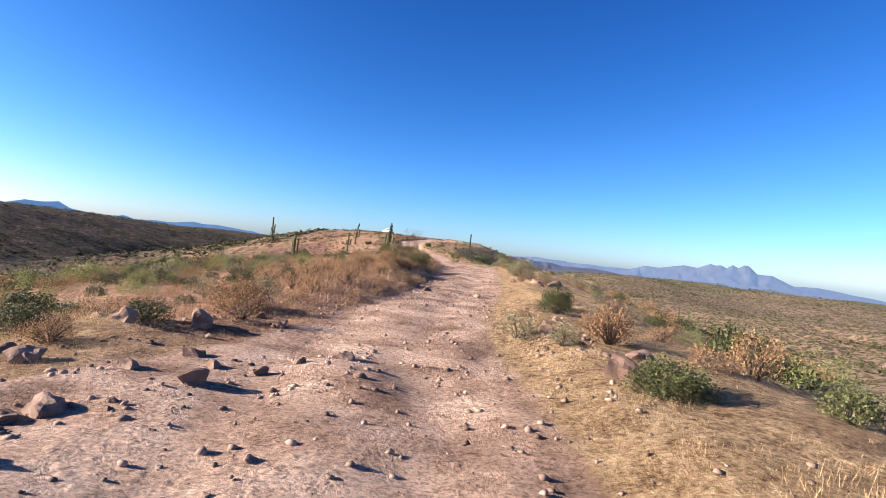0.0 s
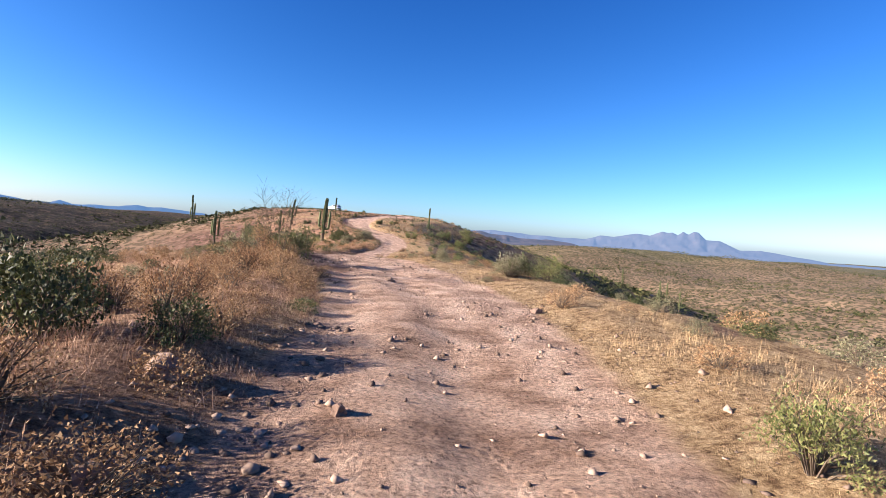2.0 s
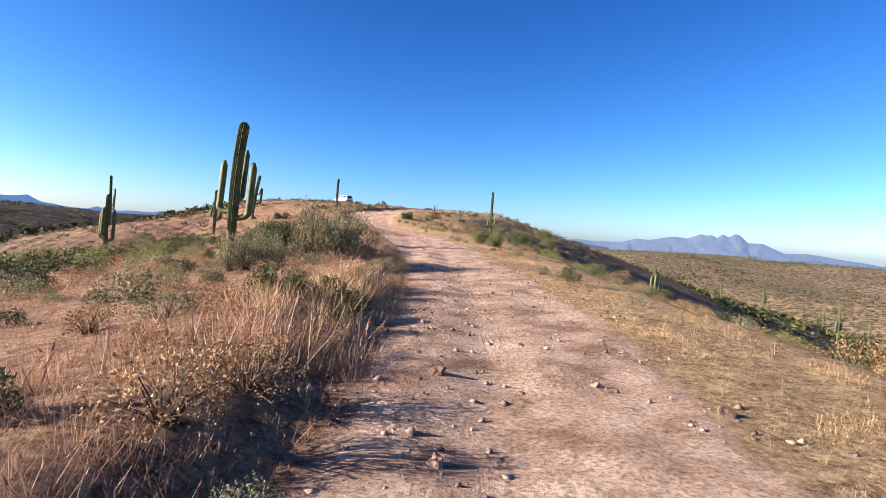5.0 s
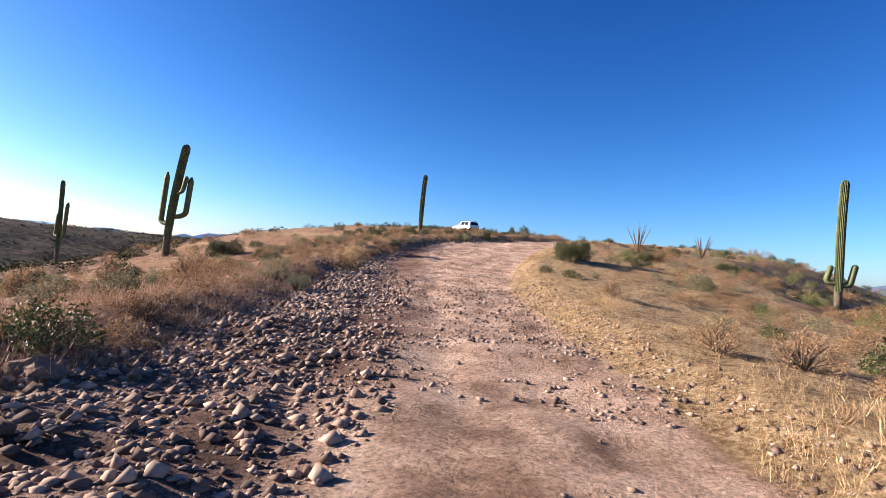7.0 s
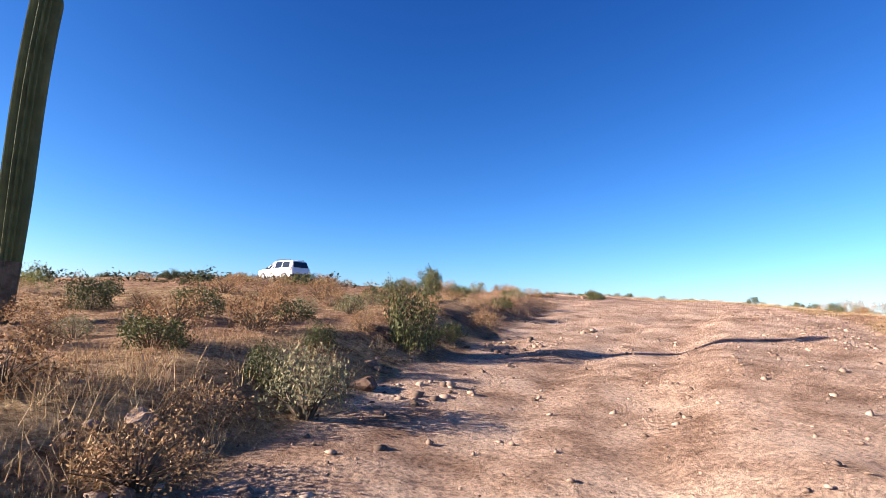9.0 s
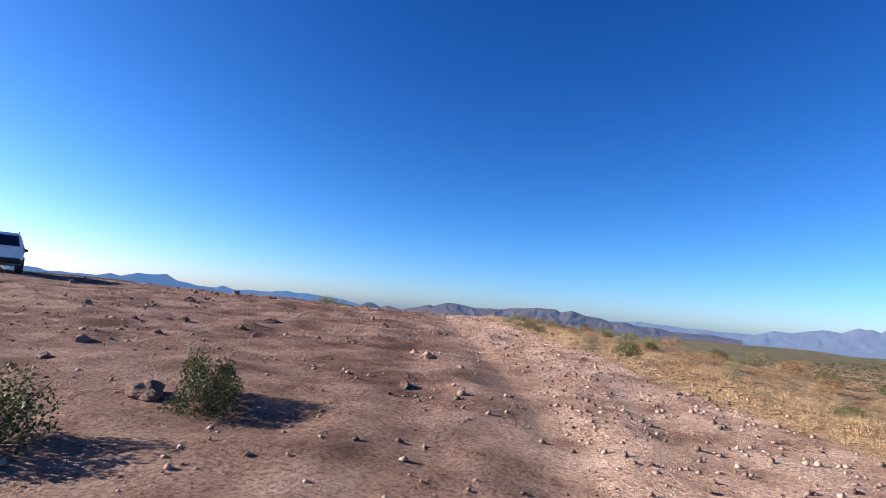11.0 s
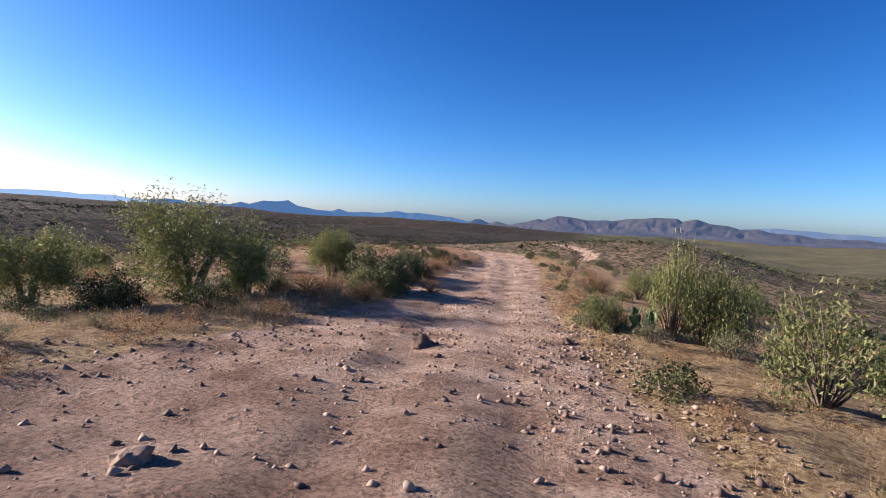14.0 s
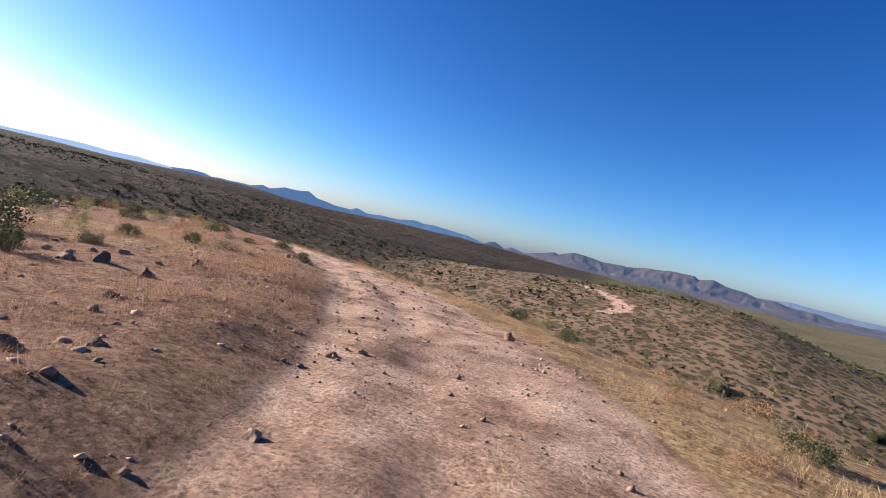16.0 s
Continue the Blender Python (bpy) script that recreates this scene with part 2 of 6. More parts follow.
PAD = varied("cactus_pad", [(0.3, (0.07, 0.10, 0.04)), (0.7, (0.16, 0.19, 0.085))], 5, 0.6, 0.3, (40, 0.4, 0.01))
FARTAN = varied("far_dry_scrub", [(0.2, (0.09, 0.058, 0.03)), (0.5, (0.17, 0.12, 0.062)), (0.8, (0.28, 0.21, 0.115))], 0.3, 0.85, 0.1, None, island=0.8)
FARBUSH = varied("far_scrub", [(0.2, (0.024, 0.029, 0.011)), (0.5, (0.055, 0.06, 0.022)), (0.8, (0.115, 0.105, 0.042))], 0.3, 0.85, 0.1, None, island=0.8)


# ---- the lie of the land ----
def vnoise(x, y, seed=0):
    """Smooth value noise between -1 and 1."""
    xi, yi = np.floor(x).astype(np.int64), np.floor(y).astype(np.int64)
    fx, fy = x - xi, y - yi
    fx, fy = fx * fx * (3 - 2 * fx), fy * fy * (3 - 2 * fy)

    def h(a, b):
        n = (a * 374761393 + b * 668265263 + seed * 974634541) & 0xFFFFFFFF
        n = ((n ^ (n >> 13)) * 1274126177) & 0xFFFFFFFF
        return ((n ^ (n >> 16)) & 0xFFFF) / 32767.5 - 1

    a, b, c, d = h(xi, yi), h(xi + 1, yi), h(xi, yi + 1), h(xi + 1, yi + 1)
    return (a * (1 - fx) + b * fx) * (1 - fy) + (c * (1 - fx) + d * fx) * fy


def fbm(x, y, octaves=4, seed=0, gain=0.5):
    return sum(gain**k * vnoise(x * 2**k, y * 2**k, seed + k) for k in range(octaves))


def smooth(a, b, v):
    t = np.clip((v - a) / (b - a), 0, 1)
    return t * t * (3 - 2 * t)


EYE = 1.45
_py = np.array([row[2] for row in PATH])
_px = np.array([row[1] for row in PATH])
_pz = np.array([row[3] for row in PATH])
ROAD_Y = np.r_[-40, _py, 286, 293, 300, 320, 600]
ROAD_X = np.r_[0.3, _px + 0.7, -24.9, -29.3, -36.0, -60.0, -380]
ROAD_Z = np.r_[-2.0, _pz - EYE, 2.85, 2.45, 2.0, 0.3, -30]


def softened(y, ys, vs, wide):
    """The line through the stations, smoothed by an even window."""
    return sum(np.interp(y + d * wide, ys, vs) for d in (-1, -0.5, 0, 0.5, 1)) / 5


def track(y):
    return softened(y, ROAD_Y, ROAD_X, 3.0), softened(y, ROAD_Y, ROAD_Z, 3.0)


def verge(y):
    """How far the bare track reaches to either side of its middle."""
    left = softened(y, [-40, 0, 5, 7, 10, 20, 34, 40, 44, 54, 62, 68, 74, 79, 90, 100, 128, 148, 166, 180, 196, 200, 225, 233, 240, 246, 252, 262, 274, 279, 284, 290, 600],
                    [6, 5.5, 3.0, 2.2, 1.8, 1.7, 2.0, 2.5, 2.8, 2.5, 2.7, 2.5, 1.4, 0.95, 1.4, 1.7, 4.0, 3.6, 2.2, 4.2, 8.0, 22, 24, 14, 6.0, 4.0, 3.1, 2.7, 1.9, 1.9, 1.6, 2.2, 2.4], 2.0)
    right = softened(y, [-40, 0, 14, 22, 34, 46, 60, 68, 76, 90, 128, 150, 165, 185, 196, 215, 235, 246, 260, 268, 276, 286, 600],
                     [0.9, 0.7, 0.7, 0.7, 1.5, 1.9, 1.3, 1.35, 1.0, 1.7, 1.6, 2.2, 4.5, 4.0, 3.2, 1.9, 1.4, 0.9, 0.9, 1.4, 1.5, 2.6, 2.8], 2.0)
    return left, right


def terrain(x, y):
    """The height of the ground."""
    x, y = np.asarray(x, float), np.asarray(y, float)
    yy = np.clip(y, -40, 330)
    xc, zc = track(yy)
    u = x - xc
    wl, wr = verge(yy)
    out_l, out_r = np.maximum(-u - wl, 0), np.maximum(u - wr, 0)
    # Left: a low bank, a gentle shoulder, then the fall into the wash.
    bank = np.interp(yy, [-40, 0, 12, 18, 34, 42, 54, 60, 66, 124, 135, 152, 170, 190, 205, 245, 262, 274, 282, 330], [0.1, 0.1, 0.3, 0.5, 0.4, 0.6, 0.6, 0.35, 0.55, 0.5, 0.45, 0.55, 0.5, 0.35, 0.0, 0.1, 0.3, 0.3, 0.2, 0.2])
    flat = np.interp(yy, [-40, 0, 60, 110, 150, 200, 250, 330], [9, 10, 24, 22, 14, 16, 34, 20])
    slope = np.interp(yy, [-40, 0, 60, 110, 150, 168, 180, 200, 215, 250, 330], [0.14, 0.15, 0.17, 0.15, 0.15, 0.04, -0.01, 0.0, 0.02, 0.05, 0.06])
    fall = np.interp(yy, [-40, 110, 150, 170, 182, 210, 250, 330], [0.26, 0.22, 0.29, 0.2, 0.17, 0.22, 0.26, 0.26])
    left = bank * smooth(0, 1.6, out_l) - slope * np.minimum(out_l, flat) - fall * np.maximum(out_l - flat, 0)
    # Right: a rocky lip, then steeper.
    lip = np.interp(yy, [-40, 0, 30, 60, 126, 134, 160, 172, 185, 330], [0.35, 0.35, 0.2, 0.1, 0.1, 0.3, 0.55, 0.5, 0.15, 0.1])
    near = np.interp(yy, [-40, 46, 54, 66, 74, 100, 128, 150, 200, 230, 330], [3.5, 3.5, 5.5, 5.5, 3.2, 3.2, 6, 11, 9, 5, 6])
    steep = np.interp(yy, [-40, 60, 120, 150, 180, 220, 330], [0.27, 0.3, 0.3, 0.34, 0.34, 0.24, 0.24])
    right = lip * smooth(0, 1.2, out_r) - 0.07 * np.minimum(out_r, near) - steep * np.maximum(out_r - near, 0)
    z = zc + np.where(u < 0, left, right)
    # The knoll with the parked car.
    z = z + 0.45 * np.exp(-(((x + 24) / 11) ** 2) - ((y - 208) / 15) ** 2)
    # Beyond the last bend and behind the start the ridge drops away.
    z = z - 0.16 * np.maximum(y - 330, 0) - 0.1 * np.maximum(-40 - y, 0)
    # The wide floor of washes and low hills.
    r = np.hypot(x + 5, y - 150)
    roll = 10 * fbm(x / 240, y / 240, 4, 11) * smooth(120, 400, r)
    # The dark hill across the wash.
    hx = np.interp(y, [-600, -100, 250, 500, 900, 1500], [-360, -330, -330, -300, -250, -150])
    hh = np.interp(y, [-600, -100, 250, 380, 430, 480, 560, 650, 900, 1500], [36, 37, 37.2, 35.2, 33.0, 31.0, 28, 26, 22, 5])
    d = (x - hx) / np.where(x > hx, 135, 300)
    ridge = np.exp(-d * d)
    floor = -30 - 24 * smooth(400, 3200, r) + roll * (1 - 0.85 * ridge) + hh * ridge * (1 + 0.05 * (1 - 0.7 * ridge) * fbm(x / 60, y / 60, 4, 5))
    # A second dark ridge, farther off.
    far_x = np.interp(y, [300, 731, 960, 1097, 1300, 1600], [-1150, -875, -690, -508, -300, -50])
    far_h = np.interp(y, [300, 731, 960, 1097, 1300, 1600], [41, 42, 41, 35, 28, 14])
    floor = floor + np.maximum(far_h * np.exp(-(((x - far_x) / 200) ** 2)) - 0.85 * hh * ridge, 0) * smooth(4000, 1500, r)
    # Brown hills across the wash on the other side.
    floor = floor + 20 * np.exp(-(((x - 330) / 190) ** 2) - ((y - 300) / 330) ** 2) * (1 + 0.3 * fbm(x / 120, y / 120, 4, 21))
    next_hill = np.exp(-(((x + 13) / np.where(x > -13, 66, 150)) ** 2) - ((y - 488) / 110) ** 2)
    floor = floor + (27.6 - 0.8 * roll) * next_hill * (1 + 0.05 * fbm(x / 45, y / 45, 4, 22))
    floor = floor + 11 * np.exp(-(((x - 120) / 90) ** 2) - ((y - 520) / 130) ** 2) + 14 * np.exp(-(((x - 230) / 120) ** 2) - ((y - 620) / 160) ** 2)
    gully = 3.0 * np.abs(fbm(x / 45, y / 45, 4, 31)) * smooth(30, 110, np.abs(u))
    blend = 1 / (1 + np.exp(np.clip((z - floor) / 2.5, -40, 40)))
    z = z * (1 - blend) + floor * blend - gully
    # Small relief.
    on = smooth(0.3, 1.5, np.maximum(out_l, out_r))
    rut = 0.05 * np.exp(-(((u + 0.2) / 0.35) ** 2)) + 0.05 * np.exp(-(((u + 1.7) / 0.35) ** 2))
    z = z + (0.05 + 0.02 * on) * fbm(x / 2.2, y / 2.2, 4, 41) - rut * (1 - on)
    # Clods and washed-out hollows, roughest on the rubble, the lot and the steep pitch.
    rough = np.interp(yy, [0, 8, 14, 36, 46, 60, 70, 120, 130, 150, 180, 196, 205, 236, 250, 330], [1.3, 1.2, 0.6, 0.8, 1.2, 0.8, 0.5, 0.6, 1.5, 1.4, 1.2, 1.1, 1.5, 1.5, 0.8, 0.9])
    clod = np.maximum(fbm(x / 1.1, y / 1.1, 3, 43, 0.55), -0.15)
    z = z + rough * (0.045 * clod + 0.02 * fbm(x / 0.45, y / 0.45, 2, 47)) * smooth(60, 25, np.abs(u))
    # The dusty step that rises beside the wheel line near the top of the climb.
    z = z + 0.28 * smooth(-0.7, 0.9, u) * smooth(168, 174, yy) * smooth(190, 182, yy) * smooth(9, 5, u)
    return z


def sward(x, y):
    """How thick the dry grass stands beside the track, and how pink it is."""
    yy = np.clip(y, -40, 330)
    u = x - track(yy)[0]
    wl, wr = verge(yy)
    d = np.maximum(-u - wl, u - wr)
    thick = np.where(u < 0, np.interp(yy, [0, 10, 14, 40, 60, 66, 122, 130, 150, 168, 200, 240, 264, 330], [0.0, 0.5, 0.85, 0.85, 0.75, 0.85, 0.85, 0.55, 0.95, 0.95, 0.6, 0.9, 0.85, 0.75]),
                     np.interp(yy, [0, 20, 40, 60, 100, 130, 170, 200, 230, 330], [1.0, 1.05, 1.1, 1.15, 1.0, 1.15, 0.9, 1.1, 1.15, 1.0]))
    thick = thick - 0.5 * smooth(266, 270, yy) * smooth(289, 284, yy) * smooth(-1, -2.5, u) * smooth(-11, -7, u)
    much = smooth(-0.3, 0.5, fbm(x / 4, y / 4, 3, 51) + thick - 0.025 * d) * smooth(-0.05, 0.4, d) * smooth(24, 12, d) * smooth(330, 315, np.abs(y))
    pink = smooth(-0.35, 0.35, 0.7 * vnoise(x / 13, y / 13, 53) + 0.4 * fbm(x / 3, y / 3, 2, 54) + np.where(u < 0, 0.28 - 1.0 * smooth(236, 242, y) * smooth(258, 252, y), -0.5))
    return much, pink


def grid_steps(fine, reach, far, step):
    """Even steps out to reach, then growing ones out to far."""
    a = list(np.arange(0, reach, step * fine))
    d = step * fine
    while a[-1] < far:
        d *= 1.1
        a.append(a[-1] + d)
    return np.array(a)


def grid_mesh(name, X, Y, Z, attrs, mat):
    ny, nx = X.shape
    me = bpy.data.meshes.new(name)
    v = np.stack([X, Y, Z], -1).reshape(-1, 3)
    k = np.arange(ny * nx).reshape(ny, nx)
    q = np.stack([k[:-1, :-1], k[:-1, 1:], k[1:, 1:], k[1:, :-1]], -1).reshape(-1, 4)
    me.vertices.add(len(v))
    me.vertices.foreach_set("co", v.ravel())
    me.loops.add(q.size)
    me.loops.foreach_set("vertex_index", q.ravel())
    me.polygons.add(len(q))
    me.polygons.foreach_set("loop_start", np.arange(0, q.size, 4))
    me.polygons.foreach_set("use_smooth", np.ones(len(q), bool))
    for key, val in attrs.items():
        a = me.attributes.new(key, "FLOAT", "POINT")
        a.data.foreach_set("value", val.ravel().astype(np.float32))
    me.update(calc_edges=True)
    me.materials.append(mat)
    return new(name, me)


def build_ground():
    us = grid_steps(1.0, 7.0, 5200, 0.2)
    # Finer steps over the next hill, where the track comes up again.
    us = np.sort(np.r_[-us[:0:-1], us, np.arange(140, 200, 2.1)])
    north = grid_steps(1.0, 300, 5000, 0.25)
    south = -grid_steps(1.0, 8, 3000, 0.4)[:0:-1]
    ys = np.sort(np.r_[south, north, np.arange(428, 500, 2.3)])
    U, Y = np.meshgrid(us, ys)
    xc, _ = track(np.clip(Y, -40, 330))
    X = U + xc
    Z = terrain(X, Y)
    wl, wr = verge(np.clip(Y, -40, 330))
    road = smooth(-0.7, 0.5, np.where(U < 0, wl + U, wr - U)) * smooth(330, 305, Y)
    far = smooth(18, 60, np.hypot(np.maximum(np.abs(U) - 10, 0), np.maximum(np.maximum(Y - 300, -8 - Y), 0)))
    # The track comes up again over the next hill.
    x2 = np.interp(Y, [436, 442, 446, 453, 462, 471, 480], [-37, -33, -32.3, -34.5, -39.4, -47, -55])
    road = np.maximum(road, smooth(3.4, 1.8, np.abs(X - x2)) * smooth(434, 438, Y) * smooth(482, 477, Y))
    # Hill and wash slopes turned from the sun: their shade put into the colour.
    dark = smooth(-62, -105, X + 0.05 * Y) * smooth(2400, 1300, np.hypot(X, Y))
    green = np.maximum(smooth(600, 1100, np.hypot(X, Y)) * smooth(900, -200, X), 0.8 * smooth(380, 560, Y) * smooth(-40, 30, X))
    dark = np.maximum(dark, 0.35 * np.exp(-(((X - 2) / 150) ** 2) - ((Y - 478) / 130) ** 2))
    much, pink = sward(X, Y)
    # Darker reddish grit on the lot; painted shade under rubble at the track's edge.
    waver = U + 0.8 * vnoise(X / 3, Y / 3, 77)
    bare = np.maximum.reduce([smooth(190, 202, Y) * smooth(247, 238, Y) * smooth(1.5, -1.5, waver), smooth(122, 130, Y) * smooth(172, 160, Y) * smooth(-0.4, -1.4, waver),
                              smooth(36, 42, Y) * smooth(60, 54, Y) * smooth(-0.9, -1.9, waver), 0.4 * smooth(10, 14, Y) * smooth(33, 29, Y) * smooth(-0.5, -1.3, waver),
                              0.55 * smooth(266, 270, Y) * smooth(290, 284, Y) * smooth(-1.4, -2.2, waver)])
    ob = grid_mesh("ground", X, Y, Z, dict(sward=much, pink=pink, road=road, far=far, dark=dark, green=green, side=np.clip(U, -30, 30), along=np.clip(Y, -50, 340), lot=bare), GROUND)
    return tagged(ob, "dry desert ground of pinkish dust, gravel and scrubby slopes", "ground", kind="structure")


build_ground()


# ---- mesh helpers ----
def mesh_of(name, verts, faces, mat, soft=False):
    me = bpy.data.meshes.new(name)
    me.from_pydata([tuple(v) for v in verts], [], [tuple(f) for f in faces])
    if soft:
        me.polygons.foreach_set("use_smooth", np.ones(len(me.polygons), bool))
    me.materials.append(mat)
    me.update()
    return me


def swarm(name, forms, spots, mat, soft=False):
    """One mesh of many copies. forms: (verts, faces of one size); spots: rows of form, x, y, z, turn, size, height."""
    spots = np.asarray(spots, float)
    vs, fs, base = [], [], 0
    for k, (v, f) in enumerate(forms):
        s = spots[spots[:, 0] == k]
        if not len(s):
            continue
        c, n = np.cos(s[:, 4])[:, None], np.sin(s[:, 4])[:, None]
        px, py, pz = (v[None, :, a] for a in range(3))
        w, h = s[:, 5][:, None], s[:, 6][:, None]
        p = np.stack([(px * c - py * n) * w + s[:, 1][:, None], (px * n + py * c) * w + s[:, 2][:, None], pz * h + s[:, 3][:, None]], -1)
        vs.append(p.reshape(-1, 3))
        fs.append((f[None] + (np.arange(len(s)) * len(v))[:, None, None] + base).reshape(-1, f.shape[1]))
        base += len(s) * len(v)
    v, size = np.concatenate(vs), fs[0].shape[1]
    q = np.concatenate(fs)
    me = bpy.data.meshes.new(name)
    me.vertices.add(len(v))
    me.vertices.foreach_set("co", v.ravel())
    me.loops.add(q.size)
    me.loops.foreach_set("vertex_index", q.ravel())
    me.polygons.add(len(q))
    me.polygons.foreach_set("loop_start", np.arange(0, q.size, size))
    if soft:
        me.polygons.foreach_set("use_smooth", np.ones(len(q), bool))
    me.update(calc_edges=True)
    me.materials.append(mat)
    return new(name, me)


def part(name, me, parent, label=""):
    ob = new(name, me)
    ob.parent = parent
    return tagged(ob, label)


def tube(path, radii, sides=8, ribs=0, cap=True):
    """A tube along points; ribs: depth of the pleats, as a share of the radius."""
    path = [Vector(p) for p in path]
    verts, faces = [], []
    side = Vector((1, 0, 0))
    for k, p in enumerate(path):
        way = (path[min(k + 1, len(path) - 1)] - path[max(k - 1, 0)]).normalized()
        side = (side - way * side.dot(way)).normalized()
        up = way.cross(side)
        for j in range(sides):
            a = 2 * math.pi * j / sides
            r = radii[k] * (1 - (ribs if j % 2 else 0))
            verts.append(p + (side * math.cos(a) + up * math.sin(a)) * r)
    for k in range(len(path) - 1):
        for j in range(sides):
            a, b = k * sides + j, k * sides + (j + 1) % sides
            faces.append((a, b, b + sides, a + sides))
    if cap:
        faces.append(tuple(range(len(verts) - sides, len(verts))))
    return verts, faces


def lump(seed, sub=2, flat=0.7, rough=0.35, cut=0.0):
    """A broken stone: a ball pushed about by noise and cut by a few planes."""
    rng = random.Random(seed)
    bm = bmesh.new()
    bmesh.ops.create_icosphere(bm, subdivisions=sub, radius=1)
    planes = [(Vector((rng.uniform(-1, 1), rng.uniform(-1, 1), rng.uniform(-0.4, 1))).normalized(), rng.uniform(0.5, 0.86)) for _ in range(11)]
    off = Vector((seed * 7.1, seed * 3.3, seed * 1.7))
    for v in bm.verts:
        p = v.co.copy()
        for n, d in planes:
            e = p.dot(n) - d
            if e > 0:
                p -= n * e
        p *= 1 + rough * noise.noise(p * 1.6 + off)
        v.co = Vector((p.x, p.y, p.z * flat))
    bmesh.ops.triangulate(bm, faces=bm.faces[:])
    vs = np.array([v.co[:] for v in bm.verts])
    fs = np.array([[v.index for v in f.verts] for f in bm.faces])
    bm.free()
    return vs, fs


def lean_leaf(rng, p, size, narrow=0.45):
    """A leaf as two triangles about a crease, at p."""
    d = Vector((rng.gauss(0, 1), rng.gauss(0, 1), rng.gauss(0.3, 0.8))).normalized()
    s = d.orthogonal().normalized()
    s.rotate(Matrix.Rotation(rng.uniform(0, 6.28), 3, d))
    a, b = p + d * size * 0.5, p + d * size
    w = s * size * narrow * 0.5
    return [p, a + w, b, a - w]


def bush_form(seed, leaves, size, spread=1.0, twigs=14, high=1.0, hollow=0.35, narrow=0.5, clumps=9):
    """Foliage and stems of a shrub of about unit radius and height."""
    rng = random.Random(seed)
    tips = []
    for n in range(clumps):
        # Clumps spread over a ragged dome, some low on the skirt, a few sticking out.
        a, lift = n * 2.4 + rng.uniform(-0.4, 0.4), rng.uniform(0.12, 1.0) ** 0.8
        r = spread * math.sqrt(1 - 0.8 * lift * lift) * rng.uniform(0.45, 0.85)
        tips.append(Vector((r * math.cos(a), r * math.sin(a), high * lift * rng.uniform(0.62, 0.9))))
    fv, ff = [], []
    for _ in range(leaves):
        c = rng.choice(tips)
        d = Vector((rng.gauss(0, 1), rng.gauss(0, 1), rng.gauss(0, 0.8)))
        d = d.normalized() * (hollow + (1 - hollow) * rng.random() ** 0.5) * rng.uniform(0.16, 0.32)
        p = c + d
        if p.z < 0.03:
            p.z = rng.uniform(0.03, 0.2)
        q = lean_leaf(rng, p, size * rng.uniform(0.7, 1.3), narrow)
        k = len(fv)
        fv += [q[0], q[1] + (q[1] - q[3]) * 0.5, q[2]]
        ff.append((k, k + 1, k + 2))
    sv, sf = [], []
    for n in range(twigs):
        c = tips[n % len(tips)] + Vector((rng.uniform(-0.2, 0.2), rng.uniform(-0.2, 0.2), rng.uniform(-0.1, 0.2)))
        m = Vector((c.x * 0.4, c.y * 0.4, c.z * 0.55)) + Vector((rng.uniform(-0.08, 0.08), rng.uniform(-0.08, 0.08), 0))
        v, f = tube([(0.03 * c.x, 0.03 * c.y, -0.06), m, c], [0.022, 0.014, 0.006], 3, 0, False)
        k = len(sv)
        sv += v
        sf += [tuple(i + k for i in g) for g in f]
    return fv, ff, sv, sf


def tuft_form(seed, blades=24, wide=0.012, spread=0.55):
    """A tuft of thin blades that lean outward; a few carry a feathery head."""
    rng = random.Random(seed)
    v, f = [], []
    for _ in range(blades):
        a, l = rng.uniform(0, 6.28), rng.uniform(0.35, 1.0)
        r, s = rng.uniform(0, 0.45), rng.uniform(0.05, spread)
        b = Vector((r * math.cos(a), r * math.sin(a), -0.04))
        c = a + rng.uniform(-1.2, 1.2)
        t = b + Vector((math.cos(c) * s * l, math.sin(c) * s * l, l))
        e = rng.uniform(0, 6.28)
        w = Vector((math.cos(e), math.sin(e), 0)) * wide * rng.uniform(0.7, 1.6)
        k = len(v)
        v += [b - w, b + w, t]
        f.append((k, k + 1, k + 2))
        if rng.random() < 0.3:
            k = len(v)
            v += [t.lerp(b, 0.22) + w * 1.6, t.lerp(b, 0.22) - w * 1.6, t + Vector((0, 0, 0.05))]
            f.append((k, k + 1, k + 2))
    return np.array([p[:] for p in v]), np.array(f)


def dot_form(seed, many):
    """A far shrub: a ragged heap of leafy facets."""
    rng = random.Random(seed)
    v, f = [], []
    size = 1.25 / many**0.5
    for _ in range(many):
        a, r = rng.uniform(0, 6.28), math.sqrt(rng.random()) * 0.75
        p = Vector((r * math.cos(a), r * math.sin(a), rng.uniform(0.15, 0.95) * (1.1 - r * 0.7)))
        k = len(v)
        for _ in range(3):
            v.append(p + Vector((rng.uniform(-1, 1), rng.uniform(-1, 1), rng.uniform(-0.9, 0.8))) * size)
        f.append((k, k + 1, k + 2))
    return np.array([p[:] for p in v]), np.array(f)


def at_track(u, y):
    """A place u metres beside the track's middle: x, y, z."""
    xc, _ = track(np.asarray(y, float))
    x = xc + u
    return x, y, terrain(x, y)


def ground_at(x, y):
    return float(terrain(np.array([x]), np.array([y]))[0])


